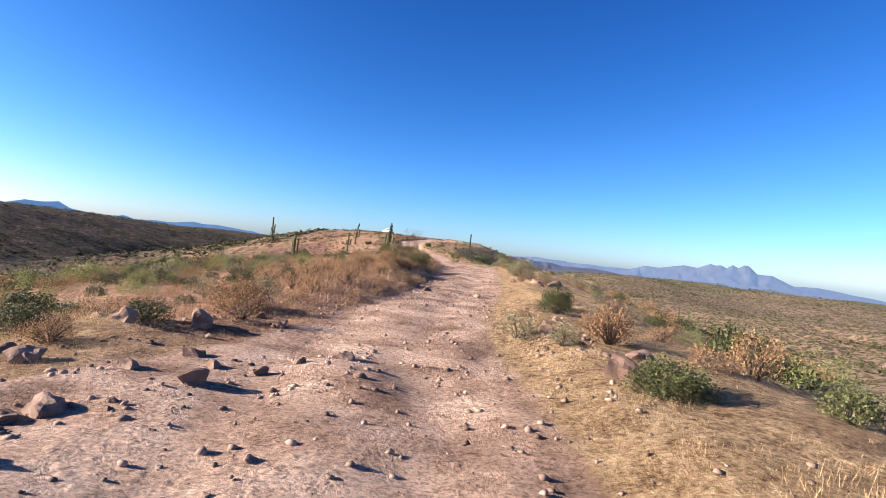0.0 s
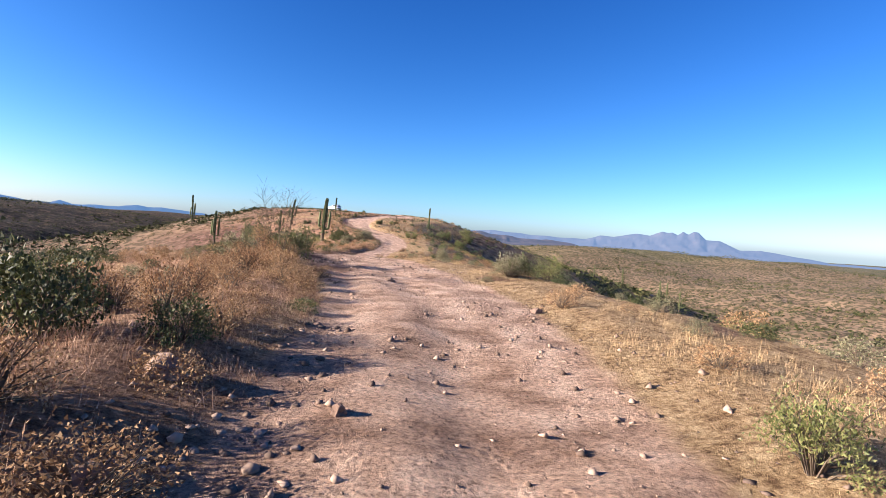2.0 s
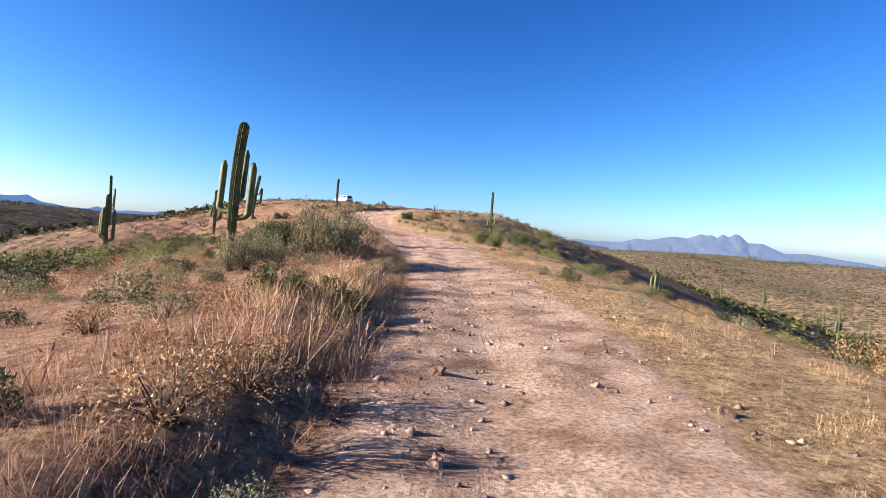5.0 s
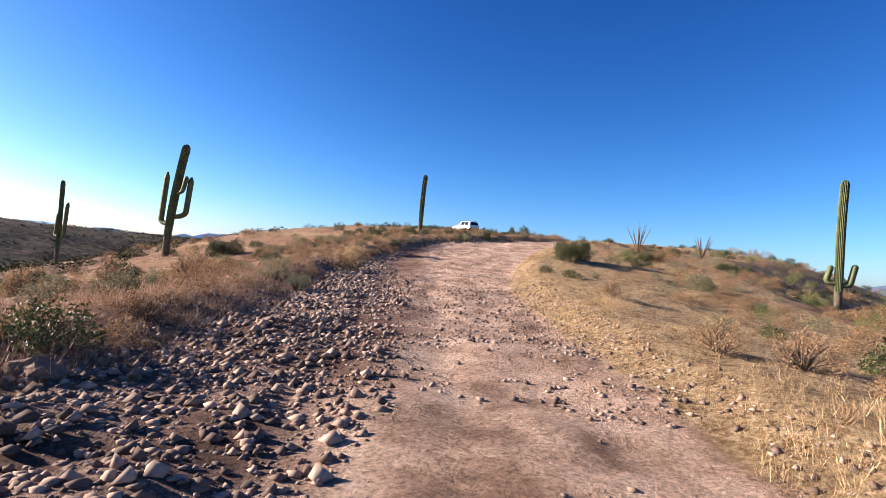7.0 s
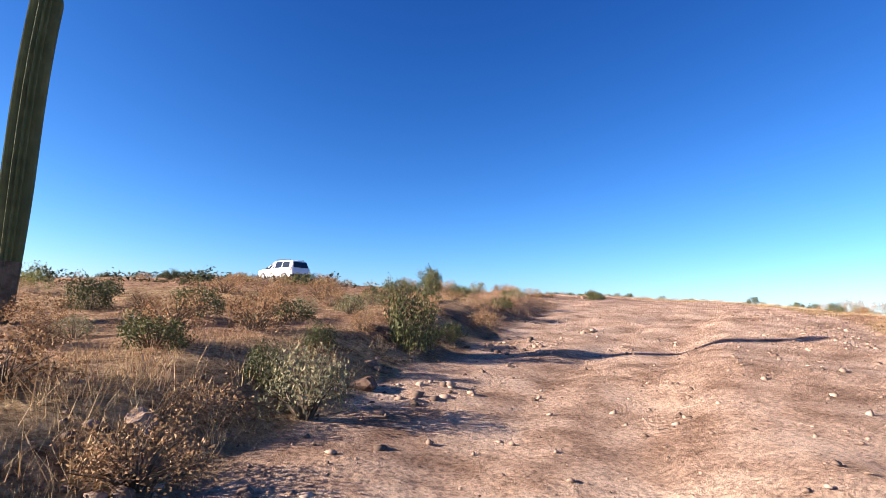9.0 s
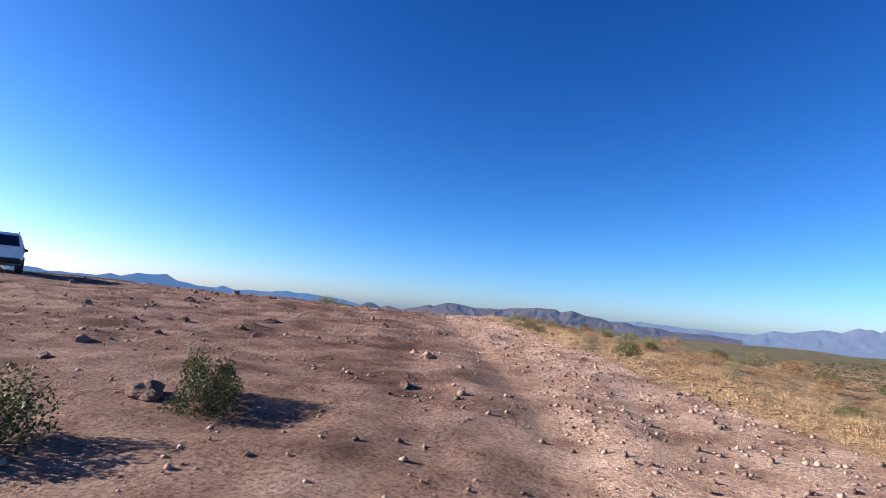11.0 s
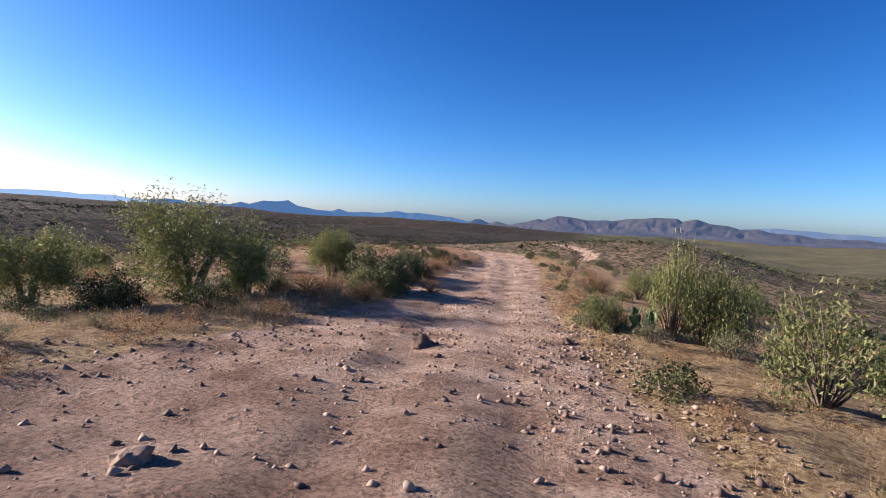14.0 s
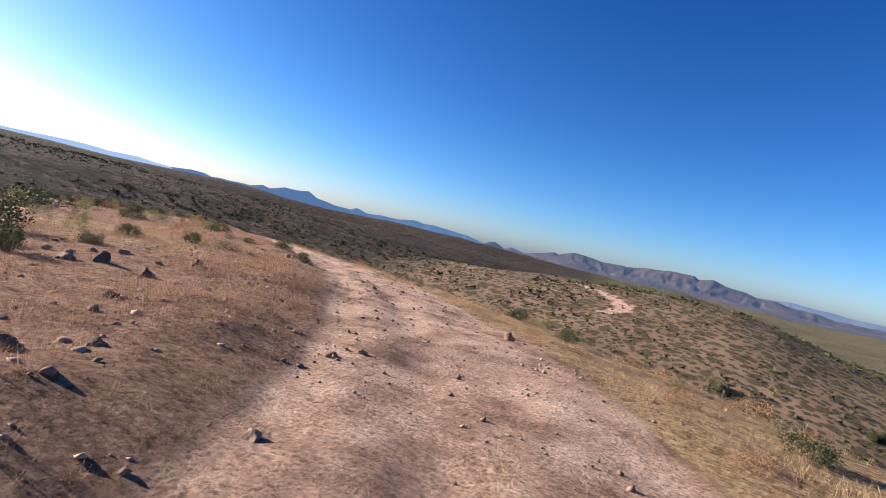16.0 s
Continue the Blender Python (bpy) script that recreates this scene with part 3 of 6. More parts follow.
# ---- mountains round the horizon ----
def mountains(name, label, ring, heights, deep, colours, seed, relief, air, thick):
    """A range on an arc about the ridge. heights: (bearing, height of the skyline) in degrees."""
    az = np.arange(heights[0][0], heights[-1][0], 0.12)
    el = np.interp(az, [h[0] for h in heights], [h[1] for h in heights])
    el = el + relief * fbm(az / 1.6, 0 * az, 4, seed)
    vs = np.linspace(0, 1, 26)
    A, V = np.meshgrid(az, vs)
    # The slope rises to the crest at two thirds of the depth and falls behind it.
    R = ring + deep * (V - 0.66)
    # The small teeth of the skyline fade out down the slope.
    wide = np.convolve(np.pad(el, 16, mode="edge"), np.ones(33) / 33, mode="valid")
    teeth = smooth(0.42, 0.66, V)
    crest = np.tan(np.radians(el[None] * teeth + wide[None] * (1 - teeth))) * ring + 2
    foot = -62
    shape = np.where(V < 0.66, (V / 0.66) ** 1.25, 1 - (V - 0.66) * 1.6)
    ridge = np.abs(fbm(A / 1.3 + 0.9 * fbm(A / 2.0, V * 3, 3, seed + 4), V * 2.6, 4, seed + 9, 0.5))
    X, Y = -5 + R * np.sin(np.radians(A)), 150 + R * np.cos(np.radians(A))
    Z = foot + (crest - foot) * shape * (1 - 0.3 * ridge * np.sin(np.pi * np.clip(V / 0.66, 0, 1)))
    mat = varied(name + "_rock", colours, 0.006, 0.95, 0.05)
    # Painted haze: bluish emission mixed into the rock stands in for scattered daylight.
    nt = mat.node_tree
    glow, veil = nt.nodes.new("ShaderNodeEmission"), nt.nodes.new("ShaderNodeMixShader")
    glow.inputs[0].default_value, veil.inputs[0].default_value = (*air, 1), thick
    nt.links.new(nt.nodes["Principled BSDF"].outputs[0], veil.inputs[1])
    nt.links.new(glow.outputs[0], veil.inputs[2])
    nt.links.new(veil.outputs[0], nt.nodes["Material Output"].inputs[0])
    ob = grid_mesh(name, X, Y, Z, {}, mat)
    return tagged(ob, label, "mountains", kind="structure")


# Rock tones, greyed and paled with distance as part of the painted haze.
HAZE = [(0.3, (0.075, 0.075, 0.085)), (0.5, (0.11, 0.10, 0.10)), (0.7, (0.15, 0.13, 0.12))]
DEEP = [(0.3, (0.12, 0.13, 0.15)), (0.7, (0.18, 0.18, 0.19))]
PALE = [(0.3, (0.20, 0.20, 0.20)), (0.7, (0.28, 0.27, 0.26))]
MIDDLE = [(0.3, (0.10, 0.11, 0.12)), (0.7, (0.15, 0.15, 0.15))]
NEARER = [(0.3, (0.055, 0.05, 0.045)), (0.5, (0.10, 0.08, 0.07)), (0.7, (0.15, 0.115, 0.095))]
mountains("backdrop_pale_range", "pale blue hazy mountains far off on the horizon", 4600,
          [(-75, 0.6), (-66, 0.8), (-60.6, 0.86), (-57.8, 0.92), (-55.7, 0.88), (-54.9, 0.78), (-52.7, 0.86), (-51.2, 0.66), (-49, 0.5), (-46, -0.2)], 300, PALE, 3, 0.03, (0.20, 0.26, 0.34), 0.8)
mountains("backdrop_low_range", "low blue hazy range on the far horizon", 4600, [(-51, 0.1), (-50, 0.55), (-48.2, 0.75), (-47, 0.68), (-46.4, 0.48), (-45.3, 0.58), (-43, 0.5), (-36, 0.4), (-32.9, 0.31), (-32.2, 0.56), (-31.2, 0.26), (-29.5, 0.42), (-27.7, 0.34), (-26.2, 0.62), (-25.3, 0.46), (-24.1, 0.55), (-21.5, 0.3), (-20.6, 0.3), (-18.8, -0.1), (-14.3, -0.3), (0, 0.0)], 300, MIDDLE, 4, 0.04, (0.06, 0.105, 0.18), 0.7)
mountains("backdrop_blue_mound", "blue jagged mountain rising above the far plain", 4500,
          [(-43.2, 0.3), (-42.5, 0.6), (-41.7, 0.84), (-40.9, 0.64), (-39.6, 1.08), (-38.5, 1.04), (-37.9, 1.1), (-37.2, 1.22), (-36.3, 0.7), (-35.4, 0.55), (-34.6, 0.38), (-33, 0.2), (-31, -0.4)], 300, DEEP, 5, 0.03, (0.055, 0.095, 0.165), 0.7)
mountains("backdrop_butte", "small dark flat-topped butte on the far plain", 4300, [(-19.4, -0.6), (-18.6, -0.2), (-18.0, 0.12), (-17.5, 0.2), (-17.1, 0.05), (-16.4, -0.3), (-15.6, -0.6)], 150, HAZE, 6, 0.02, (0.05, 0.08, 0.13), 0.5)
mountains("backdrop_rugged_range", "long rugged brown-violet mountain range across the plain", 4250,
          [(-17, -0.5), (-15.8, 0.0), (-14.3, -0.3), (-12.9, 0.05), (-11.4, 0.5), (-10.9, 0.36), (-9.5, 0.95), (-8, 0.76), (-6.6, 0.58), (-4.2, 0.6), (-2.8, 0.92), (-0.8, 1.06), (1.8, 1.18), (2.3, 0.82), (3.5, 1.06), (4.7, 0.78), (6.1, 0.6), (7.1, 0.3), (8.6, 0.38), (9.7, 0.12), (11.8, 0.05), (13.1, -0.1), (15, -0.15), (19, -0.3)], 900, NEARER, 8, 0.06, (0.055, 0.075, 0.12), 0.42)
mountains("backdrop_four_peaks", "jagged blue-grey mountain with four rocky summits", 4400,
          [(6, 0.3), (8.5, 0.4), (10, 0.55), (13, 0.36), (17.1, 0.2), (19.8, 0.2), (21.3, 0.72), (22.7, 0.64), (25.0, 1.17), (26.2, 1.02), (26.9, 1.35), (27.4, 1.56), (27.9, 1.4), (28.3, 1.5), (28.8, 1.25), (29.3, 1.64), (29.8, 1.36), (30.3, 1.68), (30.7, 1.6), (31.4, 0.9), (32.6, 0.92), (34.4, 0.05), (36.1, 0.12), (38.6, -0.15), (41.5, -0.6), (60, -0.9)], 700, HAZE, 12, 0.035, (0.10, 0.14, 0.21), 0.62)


# ---- saguaros ----
def saguaro(x, y, tall, thick, arms, label, lean=(0, 0)):
    """arms: height on the trunk, bearing, reach, tip's height above the elbow, thickness."""
    root = new("saguaro_cactus")
    root.location = (x, y, ground_at(x, y) - 0.05)
    tagged(root, label, "cactus", "saguaros on the ridge")
    n = 22
    hs = [0.955 * k / (n - 1) for k in range(n)] + [0.97, 0.982, 0.991, 0.997, 1.0]
    pts = [(lean[0] * h * h + 0.03 * math.sin(5 * h + x), lean[1] * h * h, tall * h) for h in hs]
    rad = [thick * (0.80 + 0.2 * smooth(0.0, 0.45, h)) * math.sqrt(max(1 - max(0, (h - 0.955) / 0.045) ** 2, 0.02)) for h in hs]
    part("trunk", mesh_of("trunk", *tube(pts, rad, 36, 0.2), CACTUS), root)
    v, f = tube([(p[0], p[1], p[2]) for p in pts[:5]], [r * 1.012 for r in rad[:5]], 18, 0.03, False)
    part("corky_base", mesh_of("corky_base", v, f, CORK, True), root, "brown corky bark at the foot")
    for hgt, bearing, reach, rise, r in arms:
        a = radians(bearing)
        d = Vector((math.sin(a), math.cos(a), 0))
        h = hgt / tall
        o = Vector((lean[0] * h * h, lean[1] * h * h, hgt))
        path = [o + d * thick * 0.5]
        for k in range(7):
            b = k / 6 * math.pi / 2
            path.append(o + d * (thick * 0.8 + (reach - thick * 0.8) * math.sin(b)) + Vector((0, 0, 0.35 * reach * (1 - math.cos(b)) - 0.06)))
        top = path[-1]
        m = 9
        path += [top + Vector((0.02 * k, 0, rise * k / m)) for k in range(1, m + 1)]
        rr = [r * 0.75] + [r * (0.8 + 0.2 * k / 6) for k in range(7)] + [r * math.sqrt(max(1 - max(0, (k / m - 0.85) / 0.16) ** 2, 0.06)) for k in range(1, m + 1)]
        part("arm", mesh_of("arm", *tube(path, rr, 26, 0.2), CACTUS, True), root)
    return root


saguaro(-11.8, 110.0, 6.9, 0.27, [(2.3, -80, 0.75, 2.4, 0.17), (2.0, 95, 0.85, 2.6, 0.18), (3.0, 20, 0.6, 2.4, 0.15)], "tall many-armed green saguaro beside the track", (0.5, 0))
saguaro(-18.35, 176.2, 4.95, 0.2, [], "single straight saguaro column with a corky base", (0.2, 0))
saguaro(-26.5, 157.3, 6.2, 0.22, [(1.9, -85, 0.65, 2.6, 0.15), (2.3, 80, 0.85, 1.9, 0.15), (3.6, 100, 0.6, 0.7, 0.12)], "dark slender saguaro with upturned arms", (0.8, 0))
saguaro(-57, 175.5, 8.7, 0.22, [(3.0, -80, 0.6, 2.2, 0.15), (2.8, 90, 0.6, 3.4, 0.14), (3.4, 30, 0.5, 3.0, 0.13)], "far slender saguaro with two arms")
saguaro(-42, 149.6, 8.0, 0.26, [(2.6, -90, 0.75, 3.0, 0.2), (2.3, 85, 0.8, 3.6, 0.2), (3.0, 200, 0.6, 3.2, 0.18)], "stout saguaro with a cluster of arms on the slope", (0.2, 0))
saguaro(-26.0, 143.0, 5.2, 0.2, [(1.9, 80, 0.6, 1.5, 0.14), (2.2, -85, 0.5, 0.9, 0.12)], "slender saguaro with one low arm", (0.2, 0))
saguaro(7.6, 164.0, 6.8, 0.2, [(1.7, -85, 0.5, 0.7, 0.14), (1.6, 95, 0.5, 0.9, 0.15)], "sunlit saguaro with two short arms", (0.05, 0))
saguaro(32.8, 162.2, 6.0, 0.24, [(1.8, -90, 0.6, 2.6, 0.2), (1.6, 90, 0.6, 2.6, 0.2), (2.1, 200, 0.5, 2.6, 0.18)], "sunlit saguaro with several upright arms")
for x, y, tall, arms in ((81.5, 212.2, 6.4, [(2.2, 85, 0.6, 1.8, 0.16)]), (86.9, 194.3, 8.5, [(3.0, -85, 0.6, 2.2, 0.17), (3.4, 80, 0.55, 1.5, 0.15)]), (102.0, 218.7, 6.3, []), (70.6, 211.6, 4.7, []), (94.2, 194.7, 7.5, [(2.6, 95, 0.6, 2.6, 0.17)])):
    saguaro(x, y, tall, 0.24, arms, "sunlit saguaro on the slope across the wash")


# ---- plants ----
TUFTS = [tuft_form(k, 11, 0.0075, 0.85) for k in range(14)]
DOTS = [dot_form(k, 6) for k in range(8)]
HEAPS = [dot_form(20 + k, 60) for k in range(10)]


def sow_grass():
    g = np.random.default_rng(1)
    n, m = 250000, 26000
    y = np.r_[g.uniform(-1, 322, n), g.uniform(264, 300, m)]
    n += m
    meadow = np.arange(n) >= n - m
    side = np.where((g.random(n) < 0.52) | meadow, -1, 1)
    wl, wr = verge(y)
    d = np.where(meadow, 1.0 + 11 * g.random(n), np.where(g.random(n) < 0.62, 2.6 * g.random(n), 13 * g.random(n) ** 1.2))
    x, y, z = at_track(np.where(side < 0, -wl - d, wr + d), y)
    much, pink = sward(x, y)
    keep = much * (0.25 + 0.75 * smooth(-0.5, 0.5, fbm(x / 0.9, y / 0.9, 2, 58))) > g.random(n) * 1.2 + 0.06
    x, y, z, d, pink = (a[keep] for a in (x, y, z, d, pink))
    n = len(x)
    tall = 0.6 + 0.6 * smooth(-0.3, 0.9, fbm(x / 2.5, y / 2.5, 2, 57)) * np.interp(y, [0, 60, 66, 130, 165, 250, 264, 330], [0.9, 0.9, 1.1, 1.1, 0.9, 0.9, 0.85, 0.8])
    tall = tall * np.where(x > track(y)[0], np.interp(y, [0, 50, 58, 72, 80, 124, 132, 165, 185, 205, 215, 244, 252, 330], [0.65, 0.65, 0.85, 0.85, 0.65, 0.65, 0.9, 0.9, 0.65, 0.65, 0.72, 0.72, 0.8, 0.8]), np.interp(y, [0, 7, 12, 40, 46, 60, 66, 124, 132, 150, 176, 240, 246, 272, 278, 330], [0.9, 0.9, 1.4, 1.4, 1.0, 1.1, 1.5, 1.5, 1.1, 1.1, 0.95, 1.0, 1.3, 1.3, 0.95, 0.9]))
    s = (0.10 + 0.17 * g.random(n) ** 1.4) * (0.7 + 0.3 * smooth(0, 1.2, d)) * tall
    rows = np.stack([g.integers(0, 14, n), x, y, z, g.uniform(0, 6.28, n), s * 1.35, s * g.uniform(0.85, 1.3, n)], 1)
    rosy = pink > g.random(n)
    tagged(swarm("straw_grass", TUFTS, rows[~rosy], STRAW), "golden dry grass in tufts beside the track", "grass", kind="stuff")
    tagged(swarm("pink_grass", TUFTS, rows[rosy], PINK), "pinkish dry grass in tufts on the banks", "grass", kind="stuff")


def shrub_kind(name, seed, leaves, size, mat, label, **more):
    """The shared meshes of one form of shrub, and its leaves alone for the thickets."""
    fv, ff, sv, sf = bush_form(seed, leaves, size, **more)
    return name, mesh_of("foliage", fv, ff, mat), mesh_of("branchwork", sv, sf, TWIG), label, (np.array([p[:] for p in fv]), np.array(ff)), mat


GREEN = [shrub_kind("green_shrub", 20 + k, 3000, 0.062, LEAF, "dense dark green desert shrub on dry soil", clumps=26 + 4 * k, narrow=0.6, twigs=26) for k in range(3)]
DRY = [shrub_kind("dry_shrub", 40 + k, 2000, 0.055, TAN, "dry tan brittle shrub among the grass", twigs=44, clumps=34, narrow=0.45) for k in range(3)]
GREY = [shrub_kind("grey_shrub", 50 + k, 2000, 0.068, SAGE, "grey-green brittlebush with pale dry twigs", twigs=34, clumps=28, narrow=0.45) for k in range(2)]
LIME = [shrub_kind("palo_verde_bush", 60 + k, 2600, 0.068, OLIVE, "feathery yellow-green palo verde bush", twigs=34, narrow=0.32, clumps=32) for k in range(2)]
SPARSE = [shrub_kind("green_shrub", 71, 1300, 0.082, LEAF, "low dark green shrub on the slope", clumps=22, narrow=0.6), shrub_kind("dry_shrub", 72, 1150, 0.07, TAN, "low dry brown shrub on the slope", twigs=30, clumps=26, narrow=0.45),
          shrub_kind("grey_shrub", 73, 1100, 0.075, SAGE, "low grey-green shrub on the slope", twigs=22, clumps=24), shrub_kind("palo_verde_bush", 74, 1200, 0.08, OLIVE, "small yellow-green palo verde bush on the slope", twigs=22, narrow=0.35, clumps=26)]
COARSE = [shrub_kind("green_shrub", 81, 620, 0.11, LEAF, "", clumps=18, narrow=0.6)[4], shrub_kind("dry_shrub", 82, 520, 0.105, TAN, "", clumps=20, narrow=0.5)[4],
          shrub_kind("grey_shrub", 83, 520, 0.105, SAGE, "", clumps=18)[4], shrub_kind("palo_verde_bush", 84, 560, 0.11, OLIVE, "", narrow=0.4, clumps=20)[4]]


def plant(kind, x, y, wide, high, turn=0.0, sink=0.04):
    name, leaves, twigs, label = kind[:4]
    root = new(name)
    root.location, root.rotation_euler, root.scale = (x, y, ground_at(x, y) - sink), (0, 0, turn), (wide * 1.05, wide * 1.05, high * 1.0)
    tagged(root, label, "shrub", name + "s")
    part("foliage", leaves, root)
    part("branchwork", twigs, root)
    return root


def sow_shrubs():
    """Fills the slopes between the shrubs that are set one by one."""
    g = random.Random(5)
    spots = np.array([o.location[:2] for o in scene.objects if o.name.split(".")[0] in ("green_shrub", "dry_shrub", "grey_shrub", "palo_verde_bush")])
    # Stretch along the track, side, from and to beside it, how many, smallest and largest, shares of green, dry, grey and yellow-green.
    thicket, dry = [[], [], [], []], 0
    for a, b, side, lo, hi, many, small, large, shares in (
            (6, 62, -1, 0.8, 5, 70, 0.25, 0.5, (0.25, 0.5, 0.25, 0)), (6, 62, -1, 4, 15, 150, 0.3, 0.7, (0.3, 0.35, 0.15, 0.2)), (6, 62, -1, 8, 34, 280, 0.45, 1.05, (0.38, 0.2, 0.12, 0.3)),
            (62, 130, -1, 0.9, 5, 75, 0.28, 0.55, (0.15, 0.6, 0.25, 0)), (62, 130, -1, 4, 16, 170, 0.3, 0.75, (0.3, 0.35, 0.15, 0.2)), (62, 130, -1, 9, 40, 380, 0.45, 1.2, (0.36, 0.2, 0.12, 0.32)),
            (130, 200, -1, 0.7, 6, 95, 0.28, 0.6, (0.2, 0.6, 0.2, 0)), (130, 205, -1, 5, 30, 190, 0.3, 0.65, (0.35, 0.4, 0.15, 0.1)),
            (240, 300, -1, 0.8, 6, 40, 0.25, 0.45, (0.45, 0.35, 0.2, 0)), (236, 325, -1, 5, 40, 180, 0.4, 0.9, (0.4, 0.3, 0.1, 0.2)),
            (4, 62, 1, 0.5, 5, 55, 0.22, 0.42, (0.2, 0.45, 0.35, 0)), (4, 62, 1, 4.5, 28, 230, 0.35, 0.8, (0.3, 0.3, 0.15, 0.25)),
            (62, 140, 1, 0.6, 6, 60, 0.22, 0.45, (0.12, 0.48, 0.4, 0)), (62, 200, 1, 4.5, 30, 400, 0.35, 0.85, (0.25, 0.35, 0.15, 0.25)),
            (9, 36, -1, 0.25, 3.5, 60, 0.28, 0.5, (0.08, 0.72, 0.2, 0)), (62, 126, -1, 0.25, 3.0, 110, 0.25, 0.5, (0.06, 0.74, 0.2, 0)), (156, 184, -1, 0.4, 6.5, 150, 0.28, 0.55, (0.15, 0.62, 0.23, 0)),
            (128, 158, -1, 0.5, 7, 90, 0.28, 0.5, (0.08, 0.77, 0.15, 0)), (241, 272, -1, 0.3, 3.5, 60, 0.25, 0.45, (0.1, 0.7, 0.2, 0)),
            (126, 182, 1, 4.1, 26, 210, 0.25, 0.55, (0.12, 0.66, 0.22, 0)), (205, 262, 1, 4.1, 18, 130, 0.25, 0.6, (0.2, 0.45, 0.15, 0.2)),
            (205, 262, 1, 0.5, 5, 80, 0.22, 0.45, (0.25, 0.45, 0.3, 0)),
            (140, 235, 1, 0.8, 8, 50, 0.25, 0.5, (0.3, 0.35, 0.35, 0)), (225, 325, 1, 0.6, 6, 75, 0.22, 0.45, (0.2, 0.45, 0.35, 0)), (225, 325, 1, 5, 30, 200, 0.4, 0.8, (0.35, 0.3, 0.15, 0.2))):
        made = 0
        for _ in range(many * 6):
            y = g.uniform(a, b)
            d = lo + (hi - lo) * g.random() ** 1.15
            x = float(track(np.array([y]))[0][0]) + side * (float(verge(np.array([y]))[0 if side < 0 else 1][0]) + d)
            w = g.uniform(small, large)
            if np.min(np.hypot(spots[:, 0] - x, spots[:, 1] - y)) < 0.7 + 0.45 * w or (196 < y < 240 and -24 < x < 0) or (side < 0 and 277 < y < 290 and lo < 4):
                continue
            spots = np.vstack([spots, (x, y)])
            k, turn, high = g.choices(range(4), shares)[0], g.uniform(0, 6.28), w * g.uniform(0.85, 1.25)
            if lo < 4 and (k != 1 or dry < 190):
                dry += k == 1
                plant(SPARSE[k], x, y, w, high, turn)
            else:
                thicket[k].append((0 if d < 13 else 1, x, y, ground_at(x, y) - 0.06, turn, w, high))
            made += 1
            if made >= many:
                break
    for rows, kind, coarse, name in zip(thicket, SPARSE, COARSE, ("green_thicket", "dry_thicket", "grey_thicket", "palo_verde_thicket")):
        tagged(swarm(name, [kind[4], coarse], rows, kind[5]), kind[3].replace("low ", "many low ").replace("small ", "many small ").replace("shrub ", "shrubs ").replace("bush ", "bushes "), "shrubs", kind="stuff")


def sow_far():
    """Scrub on the slopes, with coarser facets at a distance."""
    g = np.random.default_rng(9)
    for name, forms, n, lo, hi, low, high, mat, label in (
            ("slope_scrub", HEAPS, 8200, 17, 85, 0.25, 0.95, FARBUSH, "scattered low shrubs over the hillsides"),
            ("tan_scrub", HEAPS, 4600, 15, 70, 0.2, 0.6, FARTAN, "dry tan shrubs over the hillsides"),
            ("far_scrub", DOTS, 66000, 50, 480, 0.5, 1.5, FARBUSH, "scrub dotting the distant hills")):
        r = lo + (hi - lo) * g.random(n) ** 1.05
        y = g.uniform(4, 345, n)
        side = np.where(g.random(n) < 0.55, -1, 1)
        x = track(np.clip(y, -40, 330))[0] + side * r
        if hi > 300:
            a = g.uniform(-1.7, 1.7, n)
            x, y = -5 + r * np.sin(a) * 1.3, 170 + r * np.cos(a) * 1.3
        wl, wr = verge(y)
        u = x - track(np.clip(y, -40, 330))[0]
        keep = ((u < -wl - 1) | (u > wr + 1)) & (np.abs(u) + np.maximum(y - 330, 0) > lo * 0.9)
        x, y = x[keep], y[keep]
        n = len(x)
        z = terrain(x, y)
        s = (low + (high - low) * g.random(n) ** 1.6) * (1 + 0.35 * vnoise(x / 30, y / 30, 61))
        rows = np.stack([g.integers(0, len(forms), n), x, y, z - 0.05, g.uniform(0, 6.28, n), s, s * g.uniform(0.6, 1.05, n)], 1)
        tagged(swarm(name, forms, rows, mat), label, "scrub", kind="stuff")


